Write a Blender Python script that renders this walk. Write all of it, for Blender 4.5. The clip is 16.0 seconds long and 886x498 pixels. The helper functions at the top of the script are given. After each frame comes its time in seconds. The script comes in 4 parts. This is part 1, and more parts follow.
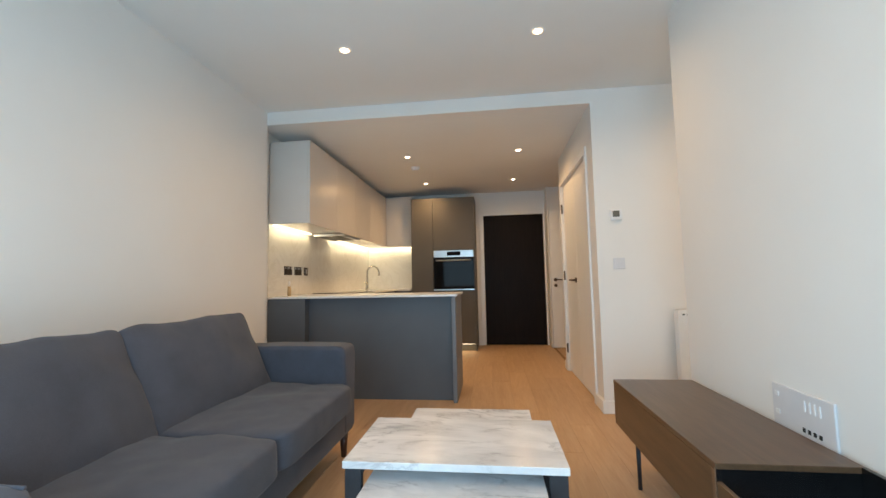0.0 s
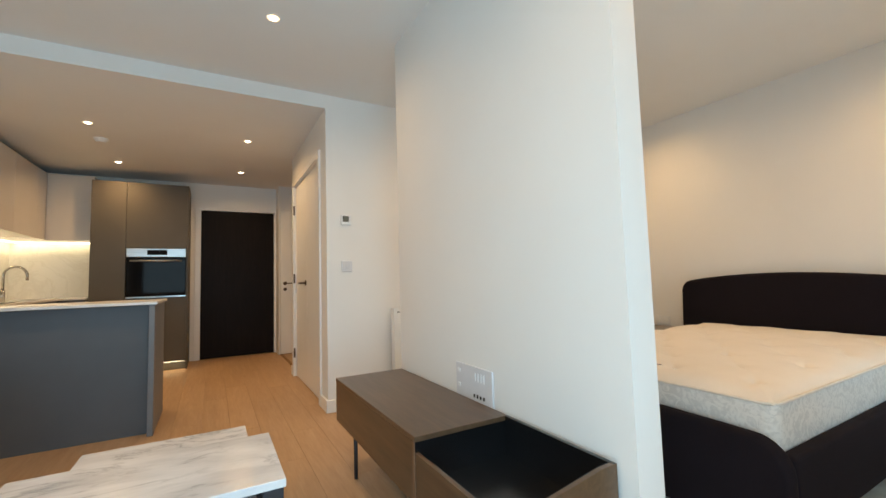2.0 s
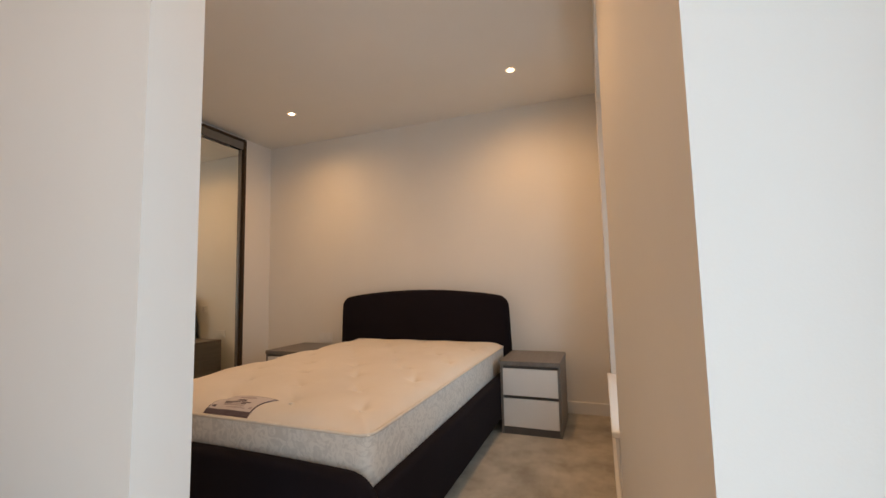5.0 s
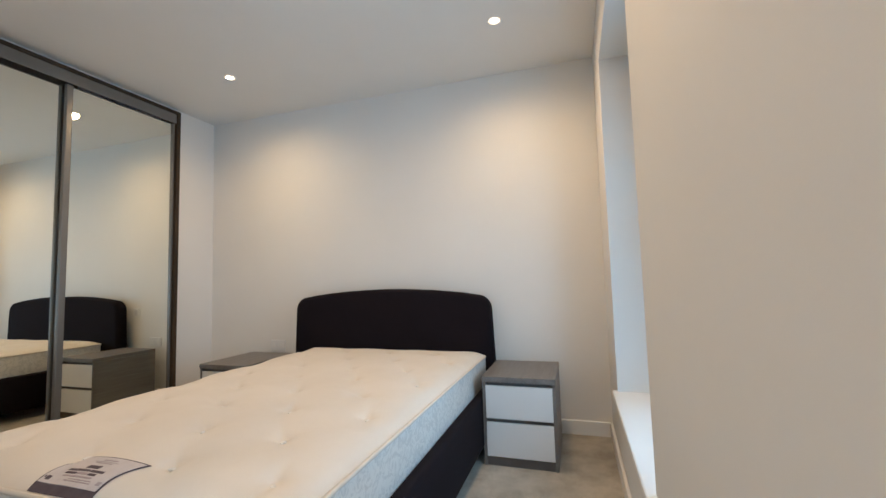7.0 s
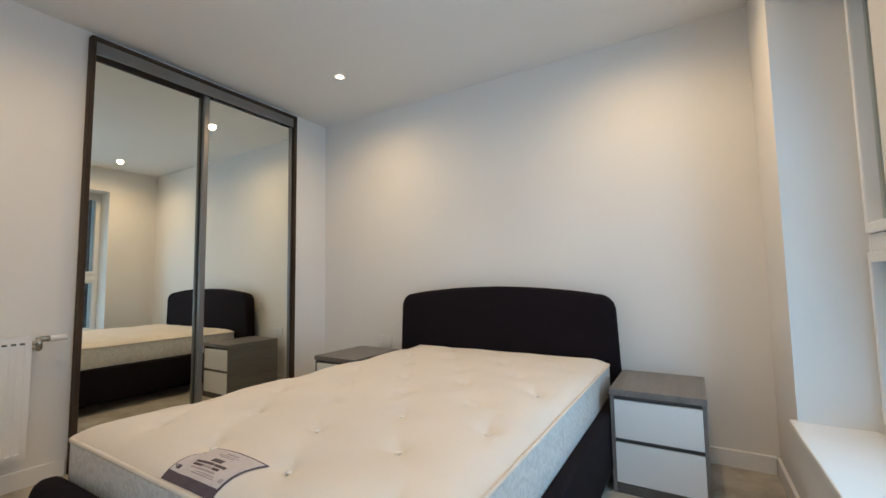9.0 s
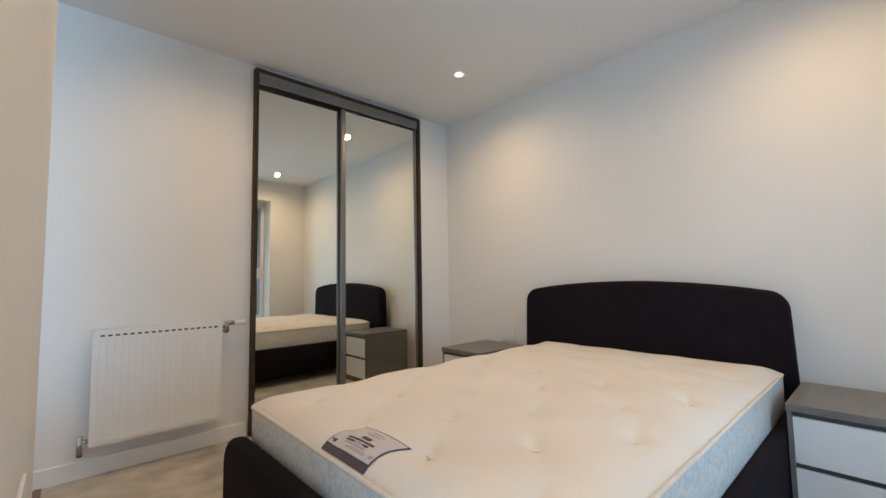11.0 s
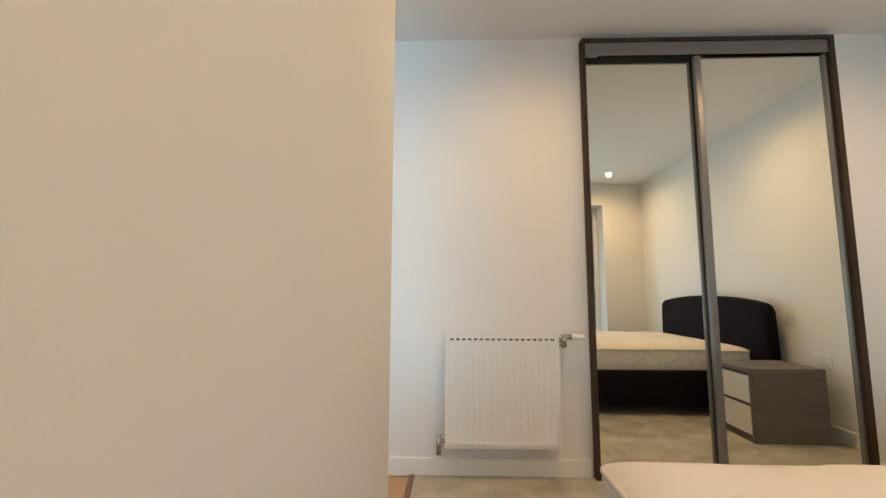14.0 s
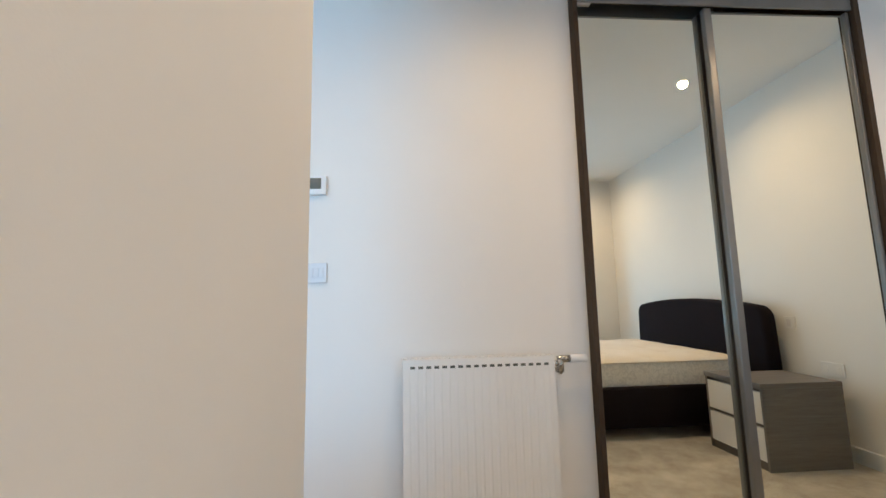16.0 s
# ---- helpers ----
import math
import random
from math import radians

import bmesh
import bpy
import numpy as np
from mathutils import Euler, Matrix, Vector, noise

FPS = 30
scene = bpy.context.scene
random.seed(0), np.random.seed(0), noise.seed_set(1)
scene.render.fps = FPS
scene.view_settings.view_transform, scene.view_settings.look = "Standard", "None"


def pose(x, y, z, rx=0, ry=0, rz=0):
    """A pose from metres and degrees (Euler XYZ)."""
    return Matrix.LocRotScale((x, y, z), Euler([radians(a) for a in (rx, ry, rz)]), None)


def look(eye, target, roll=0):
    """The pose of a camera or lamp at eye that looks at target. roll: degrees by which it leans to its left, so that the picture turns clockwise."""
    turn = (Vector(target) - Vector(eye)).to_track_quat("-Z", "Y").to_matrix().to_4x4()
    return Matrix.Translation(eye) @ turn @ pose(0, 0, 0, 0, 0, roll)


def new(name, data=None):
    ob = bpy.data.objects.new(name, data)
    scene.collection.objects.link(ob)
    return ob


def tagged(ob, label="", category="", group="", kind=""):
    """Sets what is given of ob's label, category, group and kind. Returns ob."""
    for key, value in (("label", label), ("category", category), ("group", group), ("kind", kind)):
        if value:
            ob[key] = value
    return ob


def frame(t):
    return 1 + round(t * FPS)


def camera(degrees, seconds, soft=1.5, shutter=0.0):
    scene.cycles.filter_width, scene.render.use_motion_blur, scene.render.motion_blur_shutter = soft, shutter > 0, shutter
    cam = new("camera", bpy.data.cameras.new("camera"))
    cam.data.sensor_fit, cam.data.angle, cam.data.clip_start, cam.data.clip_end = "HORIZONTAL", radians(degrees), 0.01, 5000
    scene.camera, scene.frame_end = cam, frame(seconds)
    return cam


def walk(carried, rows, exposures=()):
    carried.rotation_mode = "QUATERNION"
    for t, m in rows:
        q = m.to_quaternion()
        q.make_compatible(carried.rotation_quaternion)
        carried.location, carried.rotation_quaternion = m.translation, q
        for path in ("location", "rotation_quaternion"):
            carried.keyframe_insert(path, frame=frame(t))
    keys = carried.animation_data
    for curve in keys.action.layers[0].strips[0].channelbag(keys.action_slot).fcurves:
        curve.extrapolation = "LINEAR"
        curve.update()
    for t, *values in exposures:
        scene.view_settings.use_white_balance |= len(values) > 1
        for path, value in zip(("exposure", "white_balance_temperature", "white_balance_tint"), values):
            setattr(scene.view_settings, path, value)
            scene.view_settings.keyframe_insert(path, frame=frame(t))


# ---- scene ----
cam = camera(94.5, 16.0)

PATH = [
    (0, (0.653, 0.313, 1.021), (0.418, 2.293, 1.175), -1.2),
    (0.5, (0.645, 0.316, 1.026), (0.613, 2.31, 1.179), -1.4),
    (1, (0.643, 0.317, 1.027), (0.888, 2.296, 1.182), -1.7),
    (1.5, (0.653, 0.329, 1.015), (1.256, 2.229, 1.167), -1.8),
    (2, (0.682, 0.337, 1.009), (1.661, 2.075, 1.15), -1.7),
    (2.5, (0.724, 0.337, 1.004), (2.0, 1.871, 1.141), -1.5),
    (3, (0.779, 0.332, 1.01), (2.252, 1.677, 1.151), -1.3),
    (3.5, (0.83, 0.319, 1.01), (2.447, 1.487, 1.158), -1.2),
    (4, (0.939, 0.302, 1.012), (2.666, 1.299, 1.168), -1.2),
    (4.5, (1.048, 0.289, 1.013), (2.856, 1.123, 1.179), -1.3),
    (5, (1.214, 0.334, 1.013), (3.077, 1.041, 1.188), -1.2),
    (7.5, (1.791, 0.516, 1.037), (3.69, 1.127, 1.186), -1.6),
    (8, (1.826, 0.572, 1.031), (3.705, 1.238, 1.181), -1.4),
    (8.5, (1.866, 0.605, 1.03), (3.679, 1.437, 1.181), -1.1),
    (9, (1.877, 0.633, 1.024), (3.584, 1.665, 1.176), -0.9),
    (9.2, (1.87, 0.644, 1.019), (3.535, 1.742, 1.175), -0.8),
    (11.5, (1.878, 0.688, 1.009), (3.093, 2.271, 1.138), -1.0),
    (12, (1.893, 0.698, 1.0), (2.91, 2.415, 1.123), -0.9),
    (12.5, (1.915, 0.752, 0.992), (2.669, 2.599, 1.134), -0.6),
    (13, (1.963, 0.917, 1.004), (2.432, 2.854, 1.169), -0.1),
    (13.5, (1.995, 1.07, 1.005), (2.186, 3.051, 1.194), 0.1),
    (14, (2.039, 1.253, 0.983), (1.98, 3.24, 1.2), 0.1),
    (14.5, (2.017, 1.424, 0.99), (1.846, 3.404, 1.214), 0.1),
    (15, (2.004, 1.57, 0.988), (1.82, 3.547, 1.225), -0.4),
    (15.5, (1.988, 1.708, 0.995), (1.927, 3.692, 1.242), -0.8),
    (16, (2.029, 1.841, 1.001), (2.175, 3.82, 1.249), -1.2),
]
EXPOSURE = [
    (0, 0.04, 6350, 13),
    (1, -0.05, 6600, 14),
    (1.5, -0.09, 6850, 14),
    (2.5, -0.06, 6500, 10),
    (3, -0.24, 6900, 18),
    (3.5, -0.39, 7600, 22),
    (4.5, -0.54, 8150, 28),
    (5, -0.53, 7600, 26),
    (7.3, 0.0, 5400, 10),
    (9, -0.06, 5350, 9),
    (11.5, -0.08, 5450, 12),
    (12, -0.12, 5520, 14),
    (12.5, -0.24, 6600, 20),
    (13, -0.38, 9300, 30),
    (13.5, 0.03, 6850, 16),
    (14, 0.16, 6050, 10),
    (14.5, 0.18, 5650, 10),
    (15, 0.18, 5450, 10),
    (16, 0.26, 5300, 10),
]
walk(cam, [(t, look(eye, target, roll)) for t, eye, target, roll in PATH], EXPOSURE)

# ---- world and large lights ----
world = bpy.data.worlds.new("overcast_sky")
scene.world = world
world.use_nodes = True
wt = world.node_tree
sky = wt.nodes.new("ShaderNodeTexSky")
sky.sky_type = "NISHITA"
sky.sun_disc = False
sky.sun_elevation, sky.sun_rotation = radians(35), radians(60)
wt.links.new(sky.outputs[0], wt.nodes["Background"].inputs[0])
wt.nodes["Background"].inputs[1].default_value = 0.12
sun = new("sun", bpy.data.lights.new("sun", "SUN"))
sun.data.energy, sun.data.angle, sun.data.color = 0.6, radians(20), (1, 0.97, 0.93)
sun.matrix_world = look((0, 0, 20), (12, -18, 0))


def area_lamp(name, m, w, h, watts, colour, spread=180):
    ob = new(name, bpy.data.lights.new(name, "AREA"))
    ob.data.shape, ob.data.size, ob.data.size_y = "RECTANGLE", w, h
    ob.data.energy, ob.data.color, ob.data.spread = watts, colour, radians(spread)
    ob.matrix_world = m
    return ob


DAY = (0.51, 0.815, 1.0)
area_lamp("daylight_living", look((0.30, -0.12, 0.90), (0.30, 3, 0.90)), 2.2, 1.6, 58, DAY)
area_lamp("daylight_bedroom", look((3.36, -0.06, 1.15), (3.36, 3, 0.9)), 0.58, 1.35, 11.5, DAY, 160)

CEIL, KCEIL = 2.52, 2.41
SPOTS = [(-0.25, 2.76, CEIL), (0.97, 2.74, CEIL), (-0.25, 0.80, CEIL), (0.97, 0.80, CEIL),
         (-0.25, 4.73, KCEIL), (0.97, 4.70, KCEIL), (-0.25, 6.01, KCEIL), (0.98, 6.00, KCEIL),
         (3.965, 2.755, CEIL), (3.985, 0.848, CEIL), (2.48, 2.84, CEIL), (2.48, 0.80, CEIL)]
WARM = (1.0, 0.625, 0.275)


# ---- helpers of this file ----
ORIGIN = {}


def thing(name, at, label, category, group=""):
    """An empty at the base of a thing, that carries its parts."""
    ob = new(name)
    ob.location = at
    ob.empty_display_size = 0.1
    ORIGIN[ob.name] = Vector(at)
    return tagged(ob, label, category, group)


def mesh_of(name, bm, mat, origin=None, smooth=False):
    if origin is not None:
        bm.transform(Matrix.Translation(-origin))
    me = bpy.data.meshes.new(name)
    bm.normal_update()
    bm.to_mesh(me)
    bm.free()
    me.materials.append(mat)
    if smooth:
        for p in me.polygons:
            p.use_smooth = True
    return me


def part(name, bm, mat, parent, label="", smooth=False):
    """Links a bmesh, given in world places, as one mesh under a thing or a part."""
    o = ORIGIN[parent.name]
    ob = new(name, mesh_of(name, bm, mat, o, smooth))
    ob.parent = parent
    ORIGIN[ob.name] = o
    return tagged(ob, label) if label else ob


def setting(name, bm, mat, label, category, smooth=False):
    ob = new(name, mesh_of(name, bm, mat, None, smooth))
    ORIGIN[ob.name] = Vector((0, 0, 0))
    return tagged(ob, label, category, kind="structure")


def solo(name, bm, mat, at, label, category, group="", smooth=False):
    """A thing of one mesh."""
    at = Vector(at)
    ob = new(name, mesh_of(name, bm, mat, at, smooth))
    ob.location = at
    ORIGIN[ob.name] = at
    return tagged(ob, label, category, group)


def add_box(bm, x0, x1, y0, y1, z0, z1, bevel=0.0, seg=2):
    r = bmesh.ops.create_cube(bm, size=1.0)
    vs = r["verts"]
    bmesh.ops.scale(bm, vec=(x1 - x0, y1 - y0, z1 - z0), verts=vs)
    bmesh.ops.translate(bm, vec=((x0 + x1) / 2, (y0 + y1) / 2, (z0 + z1) / 2), verts=vs)
    if bevel > 0:
        es = list({e for v in vs for e in v.link_edges})
        bmesh.ops.bevel(bm, geom=es, offset=bevel, segments=seg, affect="EDGES", profile=0.5)
    return bm


def box(x0, x1, y0, y1, z0, z1, bevel=0.0, seg=2):
    return add_box(bmesh.new(), x0, x1, y0, y1, z0, z1, bevel, seg)


def add_cyl(bm, a, b, r0, r1=None, n=20, cap=True):
    """A tapered rod from a to b."""
    a, b = Vector(a), Vector(b)
    d = b - a
    m = Matrix.Translation((a + b) / 2) @ d.to_track_quat("Z", "Y").to_matrix().to_4x4()
    bmesh.ops.create_cone(bm, cap_ends=cap, segments=n, radius1=r0, radius2=r0 if r1 is None else r1, depth=d.length, matrix=m)
    return bm


def cyl(a, b, r0, r1=None, n=20):
    return add_cyl(bmesh.new(), a, b, r0, r1, n)


def tube(points, r, n=12):
    """A round bar along points."""
    bm = bmesh.new()
    pts = [Vector(p) for p in points]
    rings = []
    up = Vector((0.3, 0.9, 0.31))
    for i, p in enumerate(pts):
        t = (pts[min(i + 1, len(pts) - 1)] - pts[max(i - 1, 0)]).normalized()
        u = t.cross(up).normalized()
        v = t.cross(u)
        rings.append([bm.verts.new(p + r * (math.cos(k * math.tau / n) * u + math.sin(k * math.tau / n) * v)) for k in range(n)])
    for a, b in zip(rings, rings[1:]):
        for k in range(n):
            bm.faces.new((a[k], a[(k + 1) % n], b[(k + 1) % n], b[k]))
    bm.faces.new(rings[0][::-1])
    bm.faces.new(rings[-1])
    bmesh.ops.recalc_face_normals(bm, faces=bm.faces)
    return bm


def extrude_outline(outline, axis, lo, hi, bevel=0.0, seg=2):
    """A plate: an outline of two coordinates, pushed along one axis."""
    bm = bmesh.new()

    def at(p, d):
        return {"x": (d, p[0], p[1]), "y": (p[0], d, p[1]), "z": (p[0], p[1], d)}[axis]
    a = [bm.verts.new(at(p, lo)) for p in outline]
    b = [bm.verts.new(at(p, hi)) for p in outline]
    n = len(outline)
    fa = bm.faces.new(a[::-1])
    fb = bm.faces.new(b)
    for k in range(n):
        bm.faces.new((a[k], a[(k + 1) % n], b[(k + 1) % n], b[k]))
    bmesh.ops.recalc_face_normals(bm, faces=bm.faces)
    if bevel > 0:
        es = list({e for f in (fa, fb) for e in f.edges})
        bmesh.ops.bevel(bm, geom=es, offset=bevel, segments=seg, affect="EDGES", profile=0.5)
    return bm


def round_rect(x0, x1, y0, y1, r, n=6):
    pts = []
    for cx, cy, a0 in ((x1 - r, y1 - r, 0), (x0 + r, y1 - r, 90), (x0 + r, y0 + r, 180), (x1 - r, y0 + r, 270)):
        for k in range(n + 1):
            a = radians(a0 + 90 * k / n)
            pts.append((cx + r * math.cos(a), cy + r * math.sin(a)))
    return pts


def cushion(c, size, puff=0.15, power=7.0, cuts=14, seed=0, wob=0.006, tilt=None):
    """A stuffed block: square in outline, fuller in the middle, slightly uneven."""
    bm = bmesh.new()
    bmesh.ops.create_cube(bm, size=2.0)
    bmesh.ops.subdivide_edges(bm, edges=bm.edges[:], cuts=cuts, use_grid_fill=True)
    sx, sy, sz = [s / 2 for s in size]
    thin = min(range(3), key=lambda k: size[k])
    for v in bm.verts:
        p = v.co
        n = (abs(p.x) ** power + abs(p.y) ** power + abs(p.z) ** power) ** (1 / power)
        q = [p.x / n, p.y / n, p.z / n]
        o = [q[k] for k in range(3) if k != thin]
        full = (1 - abs(o[0]) ** 3) * (1 - abs(o[1]) ** 3)
        q[thin] *= 1 - puff + puff * 1.6 * full
        w = Vector((q[0] * sx, q[1] * sy, q[2] * sz))
        w += Vector((1, 1, 1)) * wob * noise.noise(w * 5 + Vector((seed * 7.3, 0, 0)))
        w += Vector((0.5, 0.5, 1)) * wob * 0.55 * noise.noise(w * 13 + Vector((0, seed * 3.1, 0)))
        v.co = w
    m = Matrix.Translation(c)
    if tilt is not None:
        m = m @ tilt
    bm.transform(m)
    return bm


# ---- materials ----
def material(name, rough=0.5, metal=0.0):
    m = bpy.data.materials.new(name)
    m.use_nodes = True
    p = m.node_tree.nodes["Principled BSDF"]
    p.inputs["Roughness"].default_value = rough
    p.inputs["Metallic"].default_value = metal
    return m, m.node_tree, p


def coords(nt, scale=(1, 1, 1), rot=(0, 0, 0)):
    g = nt.nodes.new("ShaderNodeNewGeometry")
    mp = nt.nodes.new("ShaderNodeMapping")
    mp.inputs["Scale"].default_value = scale
    mp.inputs["Rotation"].default_value = rot
    nt.links.new(g.outputs["Position"], mp.inputs["Vector"])
    return mp.outputs[0]


def noise_node(nt, vec, scale, detail=4.0, rough=0.55, dist=0.0):
    n = nt.nodes.new("ShaderNodeTexNoise")
    n.inputs["Scale"].default_value, n.inputs["Detail"].default_value = scale, detail
    n.inputs["Roughness"].default_value, n.inputs["Distortion"].default_value = rough, dist
    nt.links.new(vec, n.inputs["Vector"])
    return n.outputs["Fac"]


def ramp(nt, fac, stops):
    r = nt.nodes.new("ShaderNodeValToRGB")
    e = r.color_ramp.elements
    while len(e) < len(stops):
        e.new(0.5)
    for k, (pos, col) in enumerate(stops):
        e[k].position, e[k].color = pos, (*col, 1)
    nt.links.new(fac, r.inputs[0])
    return r.outputs[0]


def bump(nt, p, height, strength, dist):
    b = nt.nodes.new("ShaderNodeBump")
    b.inputs["Strength"].default_value, b.inputs["Distance"].default_value = strength, dist
    nt.links.new(height, b.inputs["Height"])
    nt.links.new(b.outputs[0], p.inputs["Normal"])


def mix(nt, a, b, fac, kind="MIX"):
    n = nt.nodes.new("ShaderNodeMix")
    n.data_type, n.blend_type = "RGBA", kind
    if isinstance(fac, float):
        n.inputs[0].default_value = fac
    else:
        nt.links.new(fac, n.inputs[0])
    nt.links.new(a, n.inputs[6])
    nt.links.new(b, n.inputs[7])
    return n.outputs[2]


def mottled(name, c1, c2, scale, rough, fine=0.0, fine_bump=0.0, metal=0.0, stretch=(1, 1, 1), detail=4.0):
    """Two tones that drift into one another, with fine relief."""
    m, nt, p = material(name, rough, metal)
    v = coords(nt, stretch)
    col = ramp(nt, noise_node(nt, v, scale, detail), [(0.3, c1), (0.7, c2)])
    nt.links.new(col, p.inputs["Base Color"])
    if fine_bump:
        bump(nt, p, noise_node(nt, v, fine, 3), fine_bump, 0.002)
    return m


def paint(name, c, rough=0.6):
    a = tuple(x * 0.97 for x in c)
    return mottled(name, a, c, 1.7, rough, 260, 0.06)


wall_paint = paint("white_emulsion", (0.80, 0.785, 0.76), 0.7)
ceiling_paint = paint("ceiling_emulsion", (0.80, 0.79, 0.77), 0.8)
gloss_white = mottled("white_satin_wood_paint", (0.79, 0.785, 0.77), (0.82, 0.815, 0.80), 3, 0.35, 90, 0.05)
plastic_white = mottled("white_plastic", (0.76, 0.76, 0.76), (0.79, 0.79, 0.79), 8, 0.3)
upvc = mottled("white_window_plastic", (0.80, 0.81, 0.82), (0.83, 0.84, 0.85), 5, 0.3)


def wood(name, dark, mid, light, along, rough=0.4, grain=1.0, spread=0.12, gap_bump=0.15):
    """Long grain along one axis, that changes from piece to piece."""
    m, nt, p = material(name, rough)
    s = {"x": (0.7, 9, 9), "y": (9, 0.7, 9), "z": (9, 9, 0.7)}[along]
    info = nt.nodes.new("ShaderNodeObjectInfo")
    v = coords(nt, tuple(k * grain for k in s))
    off = nt.nodes.new("ShaderNodeVectorMath")
    off.operation = "MULTIPLY_ADD"
    comb = nt.nodes.new("ShaderNodeCombineXYZ")
    for k in range(3):
        nt.links.new(info.outputs["Random"], comb.inputs[k])
    nt.links.new(comb.outputs[0], off.inputs[0])
    off.inputs[1].default_value = (37, 53, 29)
    nt.links.new(v, off.inputs[2])
    g = noise_node(nt, off.outputs[0], 1.6, 6, 0.6, 1.2)
    fine = noise_node(nt, off.outputs[0], 9, 4, 0.6, 0.3)
    col = ramp(nt, g, [(0.25, dark), (0.5, mid), (0.75, light)])
    col2 = ramp(nt, fine, [(0.3, tuple(x * 0.82 for x in mid)), (0.7, light)])
    c = mix(nt, col, col2, 0.4)
    hsv = nt.nodes.new("ShaderNodeHueSaturation")
    mr = nt.nodes.new("ShaderNodeMapRange")
    mr.inputs[3].default_value, mr.inputs[4].default_value = 1 - spread, 1 + spread
    nt.links.new(info.outputs["Random"], mr.inputs[0])
    nt.links.new(mr.outputs[0], hsv.inputs["Value"])
    nt.links.new(c, hsv.inputs["Color"])
    nt.links.new(hsv.outputs[0], p.inputs["Base Color"])
    bump(nt, p, fine, gap_bump, 0.001)
    return m


oak_floor = wood("oak_plank", (0.40, 0.245, 0.13), (0.47, 0.295, 0.165), (0.54, 0.355, 0.21), "y", 0.5, 1.0, 0.05)
joint_dark = mottled("plank_joint", (0.24, 0.145, 0.075), (0.30, 0.185, 0.10), 6, 0.8)
walnut = wood("walnut_veneer", (0.052, 0.028, 0.015), (0.094, 0.052, 0.027), (0.150, 0.088, 0.047), "y", 0.30, 1.0, 0.05)
walnut_edge = mottled("walnut_edge_band", (0.15, 0.085, 0.05), (0.19, 0.11, 0.065), 30, 0.4)
dark_wood = mottled("dark_stained_wood", (0.035, 0.014, 0.009), (0.06, 0.024, 0.015), 20, 0.4, stretch=(8, 8, 1))
door_wenge = wood("dark_door_veneer", (0.005, 0.003, 0.002), (0.009, 0.0052, 0.0035), (0.015, 0.0088, 0.006), "z", 0.45, 1.4, 0.02)
grey_wood = wood("grey_ash_laminate", (0.115, 0.103, 0.098), (0.16, 0.147, 0.14), (0.21, 0.195, 0.186), "x", 0.45, 1.3, 0.03)
grey_edge = mottled("dark_grey_laminate", (0.09, 0.082, 0.080), (0.12, 0.11, 0.106), 8, 0.45)
drawer_white = mottled("white_gloss_drawer", (0.77, 0.77, 0.77), (0.80, 0.80, 0.80), 3, 0.22)
black_metal = mottled("black_powder_coat", (0.013, 0.016, 0.022), (0.020, 0.024, 0.032), 20, 0.42, 300, 0.05)
black_lining = mottled("black_tray_lining", (0.0035, 0.0035, 0.004), (0.006, 0.006, 0.007), 6, 0.24)
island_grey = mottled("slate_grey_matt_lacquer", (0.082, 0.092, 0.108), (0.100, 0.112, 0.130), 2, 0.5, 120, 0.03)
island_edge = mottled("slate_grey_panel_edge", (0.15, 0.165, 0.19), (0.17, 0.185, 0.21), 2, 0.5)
tall_taupe = mottled("taupe_matt_lacquer", (0.086, 0.074, 0.058), (0.100, 0.087, 0.069), 2, 0.52, 120, 0.03)
upper_gloss = mottled("cashmere_gloss_lacquer", (0.62, 0.585, 0.55), (0.66, 0.625, 0.59), 2, 0.25, 4, 0.02)
worktop_white = mottled("white_quartz", (0.70, 0.69, 0.68), (0.80, 0.79, 0.78), 25, 0.25)
steel = mottled("brushed_steel", (0.50, 0.50, 0.50), (0.60, 0.60, 0.60), 3, 0.28, metal=1.0, stretch=(2, 2, 60))
chrome = mottled("chrome", (0.75, 0.75, 0.76), (0.80, 0.80, 0.81), 3, 0.08, metal=1.0)
bronze = mottled("dark_bronze_metal", (0.085, 0.062, 0.048), (0.115, 0.085, 0.065), 12, 0.42, metal=0.6)
black_glass = mottled("black_glass", (0.006, 0.006, 0.007), (0.009, 0.009, 0.010), 3, 0.05)
frame_brown = mottled("brown_oak_wardrobe_frame", (0.034, 0.022, 0.013), (0.066, 0.044, 0.028), 14, 0.65, 60, 0.1, stretch=(1, 1, 0.12))
frame_silver = mottled("grey_anodised_track", (0.21, 0.205, 0.20), (0.25, 0.245, 0.24), 4, 0.38, metal=0.6, stretch=(1, 1, 0.1))
grey_screen = mottled("grey_lcd", (0.10, 0.11, 0.10), (0.13, 0.14, 0.13), 5, 0.15)
plate_grey = mottled("socket_plate_plastic", (0.64, 0.64, 0.66), (0.69, 0.69, 0.71), 8, 0.3)
hole_dark = mottled("socket_hole", (0.01, 0.01, 0.01), (0.02, 0.02, 0.02), 8, 0.6)
brick_dark = mottled("dark_facade_brick", (0.05, 0.045, 0.045), (0.09, 0.08, 0.078), 3, 0.85, 20, 0.3)
tarmac = mottled("asphalt", (0.04, 0.04, 0.042), (0.06, 0.06, 0.062), 2, 0.9, 60, 0.4)
far_glass = mottled("far_window_glass", (0.05, 0.07, 0.09), (0.10, 0.13, 0.16), 0.6, 0.1)
chrome_dull = mottled("nickel_valve", (0.42, 0.41, 0.39), (0.52, 0.51, 0.49), 10, 0.25, metal=1.0)

